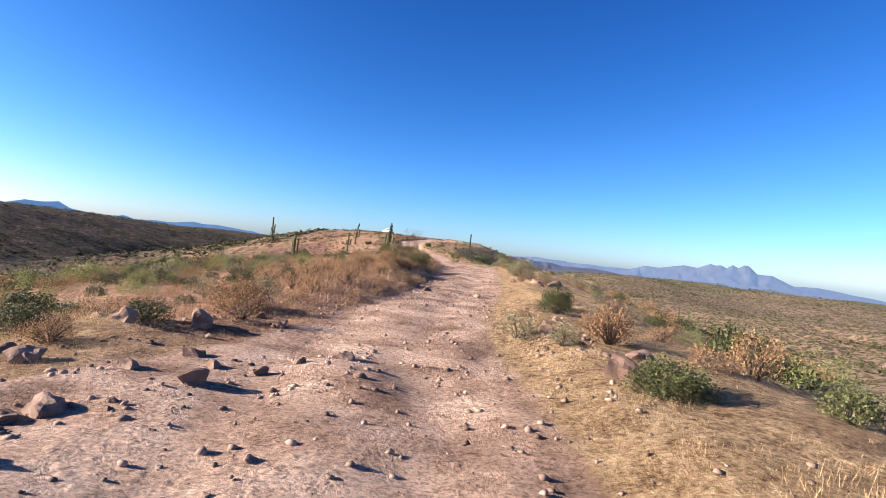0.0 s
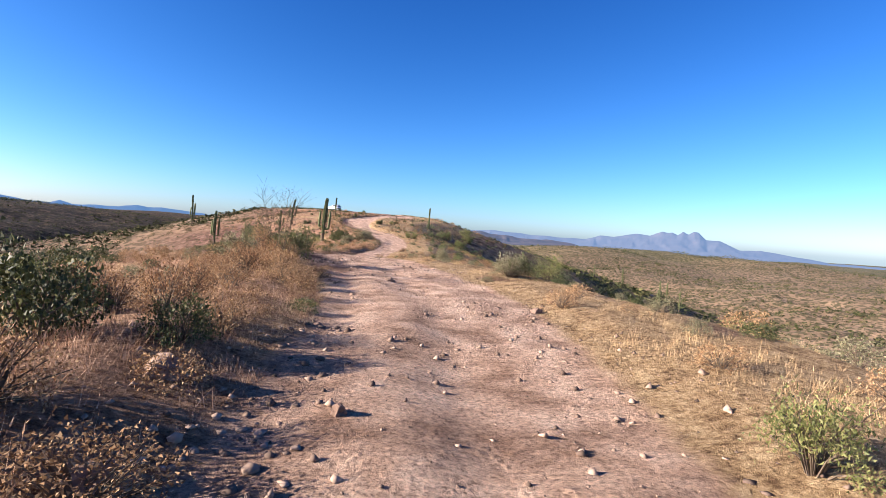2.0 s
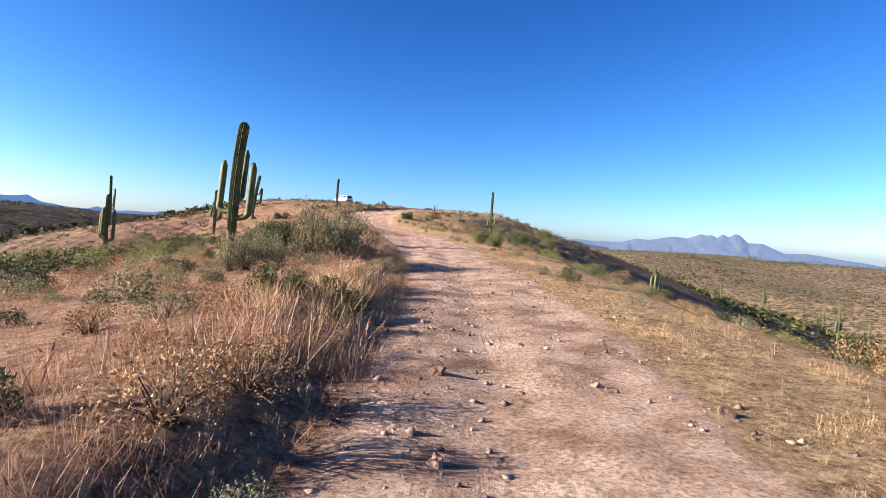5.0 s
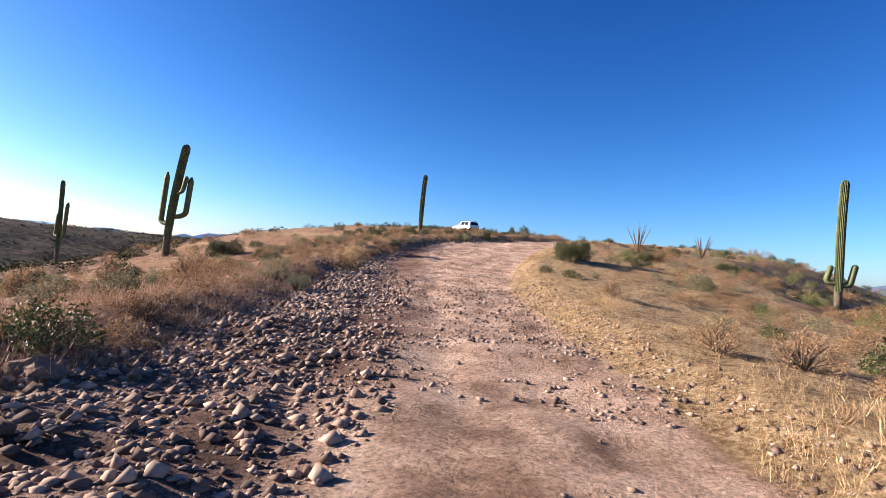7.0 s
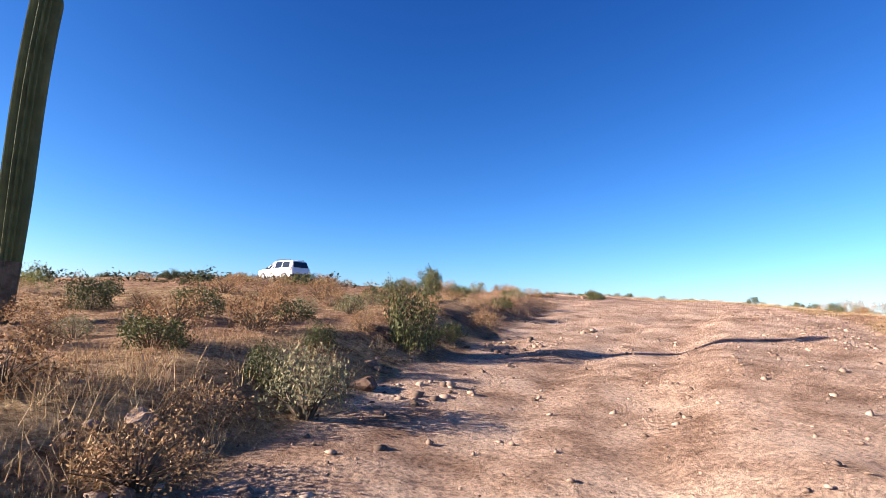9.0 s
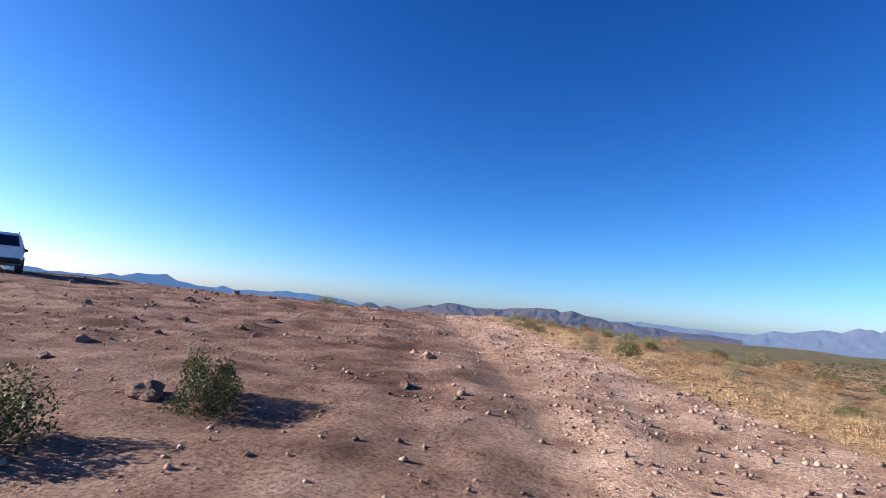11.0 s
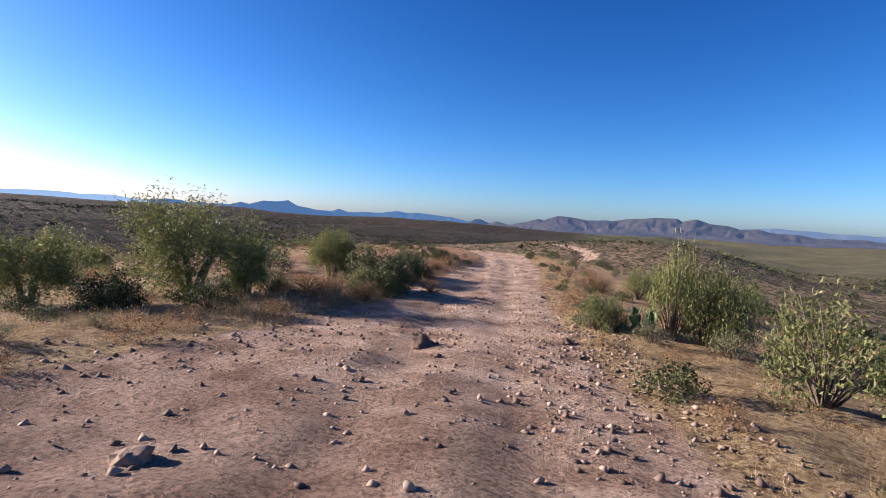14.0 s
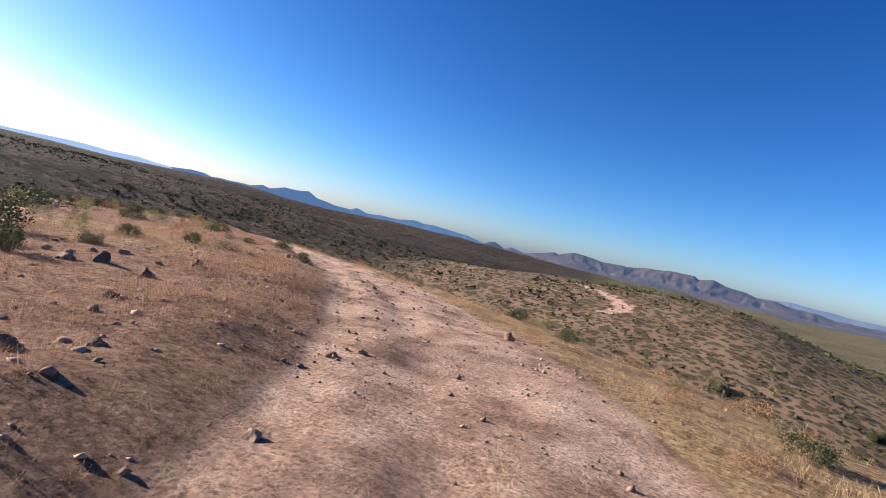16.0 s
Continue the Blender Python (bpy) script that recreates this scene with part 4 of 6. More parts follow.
def palo_verde(x, y, wide, high, seed):
    """A small tree: forked trunk, limbs, and a ragged crown of fine leaves."""
    g = random.Random(seed)
    root = new("palo_verde_tree")
    root.location = (x, y, ground_at(x, y) - 0.05)
    tagged(root, "feathery yellow-green palo verde tree with thin limbs", "tree", "palo verde trees")
    tv, tf, tips = [], [], []
    for n in range(5):
        a = n * 1.26 + g.uniform(-0.3, 0.3)
        d = Vector((math.cos(a), math.sin(a), 0))
        p1 = d * wide * 0.18 + Vector((0, 0, high * 0.28))
        p2 = d * wide * g.uniform(0.35, 0.55) + Vector((0, 0, high * g.uniform(0.5, 0.62)))
        v, f = tube([d * 0.04 + Vector((0, 0, -0.1)), p1, p2], [0.045 * wide, 0.03 * wide, 0.016 * wide], 7)
        k = len(tv)
        tv += v
        tf += [tuple(i + k for i in q) for q in f]
        for _ in range(7):
            e = p2 + Vector((g.gauss(0, 0.3) * wide, g.gauss(0, 0.3) * wide, g.uniform(-0.42, 0.36) * high))
            v, f = tube([p2, p2.lerp(e, 0.55) + Vector((0, 0, 0.05)), e], [0.012 * wide, 0.007 * wide, 0.003 * wide], 4)
            k = len(tv)
            tv += v
            tf += [tuple(i + k for i in q) for q in f]
            tips.append((p2, e))
    part("trunk", mesh_of("trunk", tv, tf, GREENBARK, True), root, "smooth green-brown forked trunk and limbs")
    cv, cf = [], []
    for _ in range(12000):
        a, b = g.choice(tips)
        p = a.lerp(b, g.uniform(0.35, 1.12)) + Vector((g.gauss(0, 0.12), g.gauss(0, 0.12), g.gauss(0, 0.11))) * wide
        k = len(cv)
        cv += lean_leaf(g, p, g.uniform(0.06, 0.115) * (0.7 + 0.3 * wide), 0.45)[:3]
        cf.append((k, k + 1, k + 2))
    part("crown", mesh_of("crown", cv, cf, OLIVE), root)


def ocotillo(x, y, high, seed):
    g = random.Random(seed)
    root = new("ocotillo")
    root.location = (x, y, ground_at(x, y) - 0.05)
    tagged(root, "bare ocotillo with thin upright grey wands", "shrub", "ocotillos")
    for n in range(13):
        a, s = g.uniform(0, 6.28), g.uniform(0.1, 0.38)
        d = Vector((math.cos(a), math.sin(a), 0)) * s * high
        h = high * g.uniform(0.7, 1.0)
        v, f = tube([(d * 0.03)[:], (d * 0.35 + Vector((0, 0, h * 0.4)))[:], (d * 0.75 + Vector((0, 0, h * 0.75)))[:], (d * 1.0 + Vector((0, 0, h)))[:]], [0.03, 0.026, 0.02, 0.008], 6)
        part("wand", mesh_of("wand", v, f, TWIG, True), root)


def dead_bush(x, y, high, seed):
    """A leafless bush of thin forking twigs."""
    g = random.Random(seed)
    root = new("dead_bush")
    root.location = (x, y, ground_at(x, y) - 0.04)
    tagged(root, "leafless grey-brown bush of thin forking twigs", "shrub", "bare bushes")
    for n in range(11):
        a = n * 0.57 + g.uniform(-0.3, 0.3)
        d = Vector((math.cos(a), math.sin(a), 0)) * high * g.uniform(0.06, 0.3)
        top = d + Vector((0, 0, high * g.uniform(0.6, 1.0)))
        mid = d * 0.45 + Vector((0, 0, top.z * 0.5))
        v, f = tube([(0, 0, 0), mid, top], [0.009, 0.005, 0.002], 5)
        for _ in range(13):
            p = mid.lerp(top, g.random())
            e = p + Vector((g.gauss(0, 0.16), g.gauss(0, 0.16), g.uniform(0.02, 0.25))) * high
            m = p.lerp(e, 0.5) + Vector((g.gauss(0, 0.02), g.gauss(0, 0.02), 0)) * high
            for path, wide in (([p, m, e], 0.003), ([m, m + Vector((g.gauss(0, 0.08), g.gauss(0, 0.08), g.uniform(0.02, 0.14))) * high], 0.002)):
                w, q = tube(path, [wide] * (len(path) - 1) + [0.002], 3, 0, False)
                k = len(v)
                v += w
                f += [tuple(i + k for i in c) for c in q]
        part("stem", mesh_of("stem", v, f, TWIG), root)


def prickly_pear(x, y, size, seed):
    """Flat oval pads growing out of one another."""
    g = random.Random(seed)
    root = new("prickly_pear")
    root.location = (x, y, ground_at(x, y) - 0.03)
    tagged(root, "low prickly pear cactus with flat green pads", "cactus", "prickly pears")
    bm = bmesh.new()
    bmesh.ops.create_uvsphere(bm, u_segments=12, v_segments=8, radius=1)
    for v in bm.verts:
        v.co = Vector((v.co.x * 0.42 * (1 + 0.15 * v.co.z), v.co.y * 0.09, v.co.z * 0.5 + 0.48))
    pad = bpy.data.meshes.new("pad")
    bm.to_mesh(pad)
    bm.free()
    pad.polygons.foreach_set("use_smooth", np.ones(len(pad.polygons), bool))
    pad.materials.append(PAD)
    tops = [(Vector((g.uniform(-0.6, 0.6), g.uniform(-0.6, 0.6), 0)) * size, 0) for _ in range(7)]
    for base, level in tops:
        ob = part("pad", pad, root)
        ob.location, ob.rotation_euler = base, (g.uniform(-0.5, 0.5), g.uniform(-0.5, 0.5), g.uniform(0, 6.28))
        k = size * g.uniform(0.42, 0.6)
        ob.scale = (k, k, k)
        if level < 2:
            up = Euler(ob.rotation_euler).to_matrix() @ Vector((g.uniform(-0.25, 0.25), 0, 0.85)) * k
            tops.append((base + up, level + 1))


sow_grass()

# Shrubs and trees that stand out, one by one.
plant(GREEN[1], -4.8, 6.2, 0.33, 0.40, 1.7)
plant(DRY[0], -3.3, 9.1, 0.43, 0.67, 0.0)
plant(GREEN[2], 2.5, 11.6, 0.43, 0.68, 3.4)
plant(DRY[1], 2.6, 8.0, 0.51, 0.72, 1.7)
plant(GREY[0], 1.7, 7.1, 0.26, 0.34, 0.0)
plant(GREEN[0], 2.3, 5.1, 0.43, 0.43, 5.1)
plant(DRY[2], 4.6, 7.7, 0.53, 0.81, 3.4)
plant(DRY[1], -1.0, 17.4, 0.34, 0.35, 0.5)
plant(DRY[2], -1.3, 17.1, 0.42, 0.40, 2.2)
plant(LIME[0], -9.9, 17.7, 0.56, 0.66, 0.0)
plant(LIME[1], -14.0, 41.3, 0.65, 0.73, 1.7)
plant(LIME[0], -14.0, 42.0, 0.67, 1.10, 3.4)
plant(LIME[1], -12.8, 41.5, 0.62, 0.78, 5.1)
plant(LIME[0], -13.3, 41.8, 0.62, 0.80, 0.5)
plant(LIME[1], -8.9, 17.9, 0.38, 0.57, 2.2)
plant(DRY[0], -1.2, 23.9, 0.46, 0.56, 3.9)
plant(DRY[1], -1.8, 22.5, 0.32, 0.49, 5.6)
plant(GREY[1], 3.3, 24.1, 0.40, 0.70, 1.7)
plant(LIME[0], 3.4, 26.7, 0.37, 0.58, 3.9)
plant(DRY[0], -1.3, 20.6, 0.26, 0.42, 3.9)
plant(DRY[1], -1.1, 21.6, 0.27, 0.37, 5.6)
plant(DRY[2], 3.2, 21.3, 0.28, 0.43, 1.0)
plant(DRY[0], 3.9, 20.9, 0.33, 0.42, 2.7)
plant(GREEN[0], -1.0, 28.7, 0.36, 0.48, 2.7)
plant(DRY[1], -0.5, 26.3, 0.53, 0.43, 4.4)
plant(LIME[1], -12.9, 43.6, 0.38, 0.52, 5.6)
plant(LIME[0], -13.4, 43.5, 0.42, 0.53, 1.0)
plant(LIME[1], -4.7, 25.7, 0.26, 0.30, 2.7)
plant(GREEN[1], -5.0, 53.0, 0.68, 0.85, 4.4)
plant(GREY[0], 4.2, 63.4, 0.49, 1.35, 3.4)
plant(GREY[1], 3.8, 63.2, 0.43, 1.39, 5.1)
plant(GREY[0], 4.0, 63.7, 0.49, 1.24, 0.5)
plant(GREEN[2], -9.2, 63.8, 0.40, 0.74, 6.1)
plant(GREEN[0], -9.3, 63.7, 0.38, 0.73, 1.6)
plant(GREEN[1], -9.1, 60.1, 0.41, 0.51, 3.3)
plant(GREEN[2], -8.0, 69.4, 0.37, 0.56, 5.0)
plant(GREEN[0], -8.0, 69.6, 0.46, 0.55, 0.4)
plant(GREEN[1], -8.1, 107.4, 0.99, 1.61, 2.1)
plant(GREEN[2], -9.6, 107.8, 0.91, 1.53, 3.8)
plant(GREEN[0], -8.9, 108.4, 0.87, 1.78, 5.5)
plant(GREEN[1], -8.9, 107.6, 0.96, 1.63, 0.9)
plant(GREY[1], -4.2, 98.5, 0.91, 1.27, 2.2)
plant(GREY[0], -5.0, 98.2, 0.77, 1.93, 3.9)
plant(GREY[1], -4.0, 99.3, 0.94, 1.42, 5.6)
plant(GREY[0], -4.4, 99.9, 0.82, 1.80, 1.0)
plant(GREEN[2], 3.8, 73.2, 0.38, 0.88, 2.6)
plant(GREEN[0], 3.9, 73.4, 0.36, 0.90, 4.3)
plant(GREEN[1], 3.7, 73.1, 0.47, 0.67, 6.0)
plant(LIME[0], 14.6, 92.8, 0.46, 1.24, 4.4)
plant(LIME[1], 14.6, 92.2, 0.41, 1.48, 6.1)
plant(LIME[0], 13.9, 91.9, 0.42, 1.47, 1.6)
plant(GREY[1], 1.7, 69.9, 0.39, 0.66, 2.7)
plant(DRY[2], -6.1, 60.2, 0.50, 0.55, 6.1)
plant(DRY[0], -6.1, 57.8, 0.47, 0.51, 1.6)
plant(LIME[1], -26.8, 84.9, 0.63, 1.29, 3.3)
plant(LIME[0], -26.8, 84.4, 0.65, 1.27, 5.0)
plant(LIME[1], -27.8, 84.9, 0.62, 1.05, 0.4)
plant(LIME[0], -26.9, 85.2, 0.65, 0.94, 2.1)
plant(LIME[1], -18.9, 70.1, 0.40, 0.63, 3.8)
plant(LIME[0], -18.4, 70.2, 0.41, 0.74, 5.5)
plant(LIME[1], -22.9, 95.2, 0.54, 0.95, 0.9)
plant(LIME[0], -23.2, 95.2, 0.53, 1.31, 2.6)
plant(LIME[1], -24.4, 95.1, 0.69, 1.53, 4.3)
plant(LIME[0], -23.5, 95.7, 0.56, 1.28, 6.0)
plant(DRY[1], -5.9, 65.1, 0.43, 0.40, 3.3)
plant(DRY[2], -5.9, 65.6, 0.34, 0.35, 5.0)
plant(DRY[0], -0.6, 61.9, 0.47, 0.47, 0.4)
plant(GREY[0], -6.7, 97.7, 0.66, 0.95, 4.4)
plant(GREY[1], -6.1, 97.8, 0.56, 0.94, 6.1)
plant(GREY[0], -7.1, 97.5, 0.58, 1.17, 1.6)
plant(GREY[1], -6.3, 98.4, 0.71, 1.22, 3.3)
plant(GREEN[2], -3.5, 89.8, 0.54, 0.59, 1.4)
plant(GREEN[0], -7.4, 87.6, 0.41, 0.59, 3.1)
plant(GREEN[1], -7.4, 87.6, 0.36, 0.61, 4.8)
plant(GREY[0], -4.1, 81.8, 0.24, 0.29, 5.0)
plant(DRY[1], -4.2, 79.2, 0.34, 0.40, 2.1)
plant(DRY[2], -3.3, 81.7, 0.45, 0.42, 3.8)
plant(LIME[1], 4.3, 87.6, 0.40, 0.70, 1.4)
plant(LIME[0], 19.8, 177.0, 1.10, 2.52, 3.1)
plant(LIME[1], 18.9, 177.4, 1.26, 1.95, 4.8)
plant(LIME[0], 20.8, 178.1, 0.95, 1.88, 0.2)
plant(LIME[1], 20.2, 176.8, 0.92, 2.03, 1.9)
plant(LIME[0], 1.8, 118.4, 0.59, 1.29, 3.6)
plant(LIME[1], 2.9, 118.2, 0.62, 1.50, 5.3)
plant(LIME[0], 3.1, 118.4, 0.58, 1.28, 0.8)
plant(LIME[1], 1.9, 118.4, 0.70, 1.17, 2.5)
plant(DRY[0], 1.1, 80.8, 0.45, 0.58, 5.5)
plant(LIME[0], -24.0, 114.1, 0.50, 1.51, 4.2)
plant(LIME[1], -24.8, 113.2, 0.61, 0.98, 5.9)
plant(LIME[0], -24.6, 113.2, 0.61, 1.29, 1.3)
plant(LIME[1], -24.6, 114.3, 0.63, 1.14, 3.0)
plant(LIME[0], -12.2, 90.4, 0.46, 0.73, 4.7)
plant(LIME[1], -11.5, 90.3, 0.37, 0.55, 0.1)
plant(DRY[1], -2.7, 86.1, 0.52, 0.46, 0.9)
plant(GREEN[0], -5.4, 158.8, 0.50, 0.92, 0.8)
plant(GREEN[1], -5.5, 158.4, 0.52, 1.07, 2.5)
plant(GREEN[2], -4.8, 159.4, 0.61, 1.19, 4.2)
plant(GREEN[0], -4.7, 159.3, 0.57, 0.93, 5.9)
plant(GREEN[1], -0.1, 154.8, 0.42, 0.67, 1.3)
plant(DRY[2], -14.5, 145.8, 0.42, 0.63, 2.6)
plant(DRY[0], -15.2, 145.9, 0.43, 0.91, 4.3)
plant(DRY[1], -14.9, 146.2, 0.41, 0.72, 6.0)
plant(DRY[2], -15.2, 147.8, 0.42, 0.60, 1.4)
plant(DRY[0], -12.8, 151.6, 0.43, 0.73, 3.1)
plant(DRY[1], -13.0, 151.2, 0.36, 0.72, 4.8)
plant(GREEN[2], -23.1, 157.6, 0.57, 0.89, 3.0)
plant(GREEN[0], -22.1, 157.3, 0.53, 0.99, 4.7)
plant(GREEN[1], -23.0, 156.7, 0.42, 1.01, 0.1)
plant(GREEN[2], -22.7, 156.7, 0.56, 0.99, 1.8)
plant(DRY[2], -2.4, 141.4, 0.42, 0.58, 0.2)
plant(DRY[0], -1.4, 141.4, 0.52, 0.63, 1.9)
plant(GREEN[0], -1.0, 165.0, 0.52, 0.70, 3.5)
plant(GREEN[1], -1.4, 164.4, 0.52, 0.65, 5.2)
plant(GREEN[2], -1.2, 165.3, 0.52, 0.46, 0.6)
plant(GREEN[0], -0.5, 165.3, 0.47, 0.68, 2.3)
plant(GREY[1], -11.1, 145.1, 0.42, 0.50, 0.4)
plant(DRY[2], -15.6, 143.8, 0.42, 0.79, 4.2)
plant(DRY[0], -15.6, 144.0, 0.36, 0.65, 5.9)
plant(DRY[1], -3.6, 147.6, 0.34, 0.53, 1.3)
plant(DRY[2], 1.1, 150.9, 0.40, 0.50, 3.0)
plant(DRY[0], 0.3, 151.1, 0.37, 0.57, 4.7)
plant(GREEN[1], 3.0, 166.9, 0.45, 0.49, 4.0)
plant(GREEN[2], 3.5, 166.6, 0.42, 0.71, 5.7)
plant(DRY[1], -17.0, 142.7, 0.44, 0.60, 0.1)
plant(DRY[2], -17.1, 142.8, 0.40, 0.89, 1.8)
plant(GREEN[0], -18.1, 177.9, 0.48, 0.65, 1.1)
plant(GREEN[1], -16.1, 177.2, 0.49, 0.53, 2.8)
plant(GREEN[2], -24.9, 196.3, 0.57, 0.57, 4.5)
plant(GREEN[0], -13.1, 181.8, 0.50, 0.78, 6.2)
plant(GREEN[1], -12.0, 186.2, 0.35, 1.03, 1.7)
plant(DRY[0], -17.9, 183.7, 0.55, 0.63, 3.5)
plant(DRY[1], -16.0, 182.5, 0.58, 0.58, 5.2)
plant(DRY[2], -13.4, 176.6, 0.25, 0.42, 0.6)
plant(GREEN[2], -13.8, 175.1, 0.24, 0.41, 3.4)
plant(GREEN[0], -14.1, 173.8, 0.24, 0.46, 5.1)
plant(DRY[0], -16.4, 174.1, 0.30, 0.39, 2.3)
plant(GREEN[1], -1.8, 198.8, 0.37, 0.41, 0.5)
plant(GREEN[2], -2.1, 199.2, 0.37, 0.58, 2.2)
plant(DRY[1], -17.3, 178.0, 0.39, 0.39, 4.0)
plant(DRY[1], -5.8, 197.2, 0.49, 0.31, 2.8)
plant(DRY[2], -5.1, 197.2, 0.39, 0.37, 4.5)
plant(DRY[0], -5.6, 197.3, 0.48, 0.30, 6.2)
plant(LIME[0], -29.7, 268.1, 0.85, 1.16, 1.8)
plant(LIME[1], -30.7, 270.1, 0.99, 1.00, 3.5)
plant(LIME[0], -30.5, 267.9, 0.94, 1.12, 5.2)
plant(LIME[1], -29.2, 268.2, 0.95, 1.24, 0.6)
plant(LIME[0], -9.9, 250.2, 0.62, 1.53, 2.3)
plant(LIME[1], -10.0, 249.8, 0.67, 1.52, 4.0)
plant(LIME[0], -10.6, 249.7, 0.53, 2.01, 5.7)
plant(LIME[1], -9.7, 249.7, 0.56, 1.52, 1.1)
plant(GREEN[2], -42.8, 274.4, 0.90, 1.36, 1.0)
plant(GREEN[0], -44.4, 274.8, 0.92, 1.32, 2.7)
plant(GREEN[1], -44.0, 275.9, 0.74, 1.27, 4.4)
plant(GREEN[2], -43.5, 274.8, 0.74, 1.19, 6.1)
plant(GREEN[0], -3.2, 233.4, 0.53, 0.61, 1.5)
plant(DRY[1], -2.4, 230.3, 0.61, 0.78, 1.7)
plant(DRY[2], -5.7, 233.2, 0.53, 0.61, 3.4)
plant(GREEN[1], -5.6, 234.9, 0.38, 0.59, 3.2)
plant(DRY[0], -1.5, 231.9, 0.44, 0.56, 5.1)
plant(GREEN[2], -5.6, 241.2, 0.58, 0.70, 4.9)
plant(LIME[0], -28.6, 251.8, 0.55, 1.02, 2.8)
plant(LIME[1], -28.6, 251.7, 0.61, 1.02, 4.5)
plant(LIME[0], -29.2, 251.8, 0.51, 0.91, 6.2)
plant(LIME[1], -28.3, 250.8, 0.65, 0.91, 1.7)
plant(GREEN[0], -22.3, 239.4, 0.45, 1.16, 0.3)
plant(GREEN[1], -22.0, 239.2, 0.55, 0.97, 2.0)
plant(GREEN[2], -22.2, 239.6, 0.45, 1.19, 3.7)
plant(LIME[0], -21.2, 254.9, 0.48, 1.56, 3.4)
plant(LIME[1], -20.1, 255.2, 0.47, 1.20, 5.1)
plant(LIME[0], -20.9, 255.2, 0.42, 1.57, 0.5)
plant(GREEN[0], -19.1, 256.6, 0.42, 1.18, 5.4)
plant(GREEN[1], -19.2, 256.4, 0.44, 0.74, 0.9)
plant(LIME[1], -11.6, 250.0, 0.36, 0.65, 2.2)
plant(LIME[0], -11.9, 249.7, 0.46, 0.85, 3.9)
plant(LIME[1], -10.1, 260.1, 0.64, 1.30, 5.6)
plant(LIME[0], -11.3, 259.6, 0.69, 1.02, 1.0)
plant(LIME[1], -10.7, 260.7, 0.76, 1.32, 2.7)
plant(LIME[0], -11.4, 258.9, 0.61, 1.30, 4.4)
plant(GREEN[2], -8.0, 247.8, 0.35, 0.58, 2.6)
plant(GREEN[0], -7.9, 247.8, 0.38, 0.72, 4.3)
plant(DRY[1], -6.9, 238.7, 0.51, 0.72, 0.5)
plant(GREEN[1], -5.9, 239.6, 0.35, 0.77, 6.0)
plant(DRY[2], -18.3, 250.5, 0.46, 0.55, 2.2)
plant(GREEN[2], -19.7, 249.8, 0.57, 0.57, 1.4)
plant(DRY[0], -20.1, 261.6, 0.43, 0.62, 3.9)
plant(GREEN[0], -18.0, 252.4, 0.58, 0.96, 3.1)
plant(GREEN[1], -19.8, 258.3, 0.39, 1.09, 4.8)
plant(GREEN[2], -20.2, 258.2, 0.43, 0.84, 0.2)
plant(GREEN[0], -20.4, 258.6, 0.43, 1.08, 1.9)
plant(DRY[1], -18.5, 255.0, 0.47, 0.62, 5.6)
plant(DRY[2], -19.1, 258.1, 0.53, 0.83, 1.0)
plant(GREEN[1], -22.4, 267.3, 0.49, 0.77, 3.6)
plant(GREY[0], -21.6, 268.0, 0.40, 0.41, 2.1)
plant(GREY[1], -21.7, 267.9, 0.36, 0.51, 3.8)
plant(GREEN[2], -22.3, 257.9, 0.36, 0.36, 5.3)
plant(DRY[0], -13.2, 259.4, 0.34, 0.78, 2.7)
plant(DRY[1], -13.0, 260.0, 0.41, 0.81, 4.4)
plant(DRY[2], -18.5, 254.0, 0.31, 0.41, 6.1)
plant(DRY[0], -14.7, 265.0, 0.42, 0.65, 1.5)
plant(GREEN[0], -25.9, 276.0, 0.33, 0.46, 0.7)
plant(GREEN[1], -26.8, 275.3, 0.23, 0.57, 2.4)
plant(GREEN[2], -19.8, 279.8, 0.42, 0.73, 4.1)
plant(GREEN[0], -18.7, 283.6, 0.55, 0.85, 5.8)
plant(DRY[1], -19.0, 278.0, 0.24, 0.32, 3.2)
plant(GREEN[1], 18.5, 400.9, 1.26, 2.43, 1.2)
plant(GREEN[2], 16.9, 400.3, 1.03, 1.67, 2.9)
plant(GREEN[0], 16.3, 399.6, 1.03, 2.55, 4.6)
plant(GREEN[1], 18.7, 400.3, 1.13, 1.86, 0.1)
plant(GREEN[2], 39.2, 403.6, 1.21, 1.85, 1.8)
plant(GREEN[0], 39.9, 401.4, 1.11, 1.99, 3.5)
plant(GREEN[1], 38.6, 401.0, 1.20, 1.69, 5.2)
plant(GREEN[2], 38.6, 401.3, 1.29, 1.78, 0.6)
plant(GREEN[0], -29.9, 280.8, 0.36, 0.36, 2.3)
plant(GREEN[1], -24.0, 273.5, 0.20, 0.25, 4.0)
plant(GREY[0], -10.3, 400.3, 1.10, 2.11, 5.5)
plant(GREY[1], -9.1, 398.9, 1.24, 2.28, 0.9)
plant(GREY[0], -9.5, 398.2, 1.12, 1.92, 2.6)
plant(GREY[1], -10.6, 399.4, 1.03, 2.06, 4.3)
plant(GREEN[2], -30.8, 283.8, 0.24, 0.44, 5.7)
plant(GREEN[0], -32.8, 286.3, 0.28, 0.29, 1.1)
plant(GREEN[1], -35.9, 289.4, 0.39, 0.41, 2.8)
plant(GREEN[2], -27.0, 277.2, 0.52, 0.62, 1.8)
plant(GREEN[0], -24.5, 242.2, 1.1, 1.6, 0.8)
plant(GREEN[1], -25.8, 241.2, 1.0, 1.4, 2.8)
plant(GREEN[2], -19.6, 245.6, 0.6, 0.75, 1.1)
plant(GREY[1], -11.9, 249.8, 0.5, 0.6, 0.3)
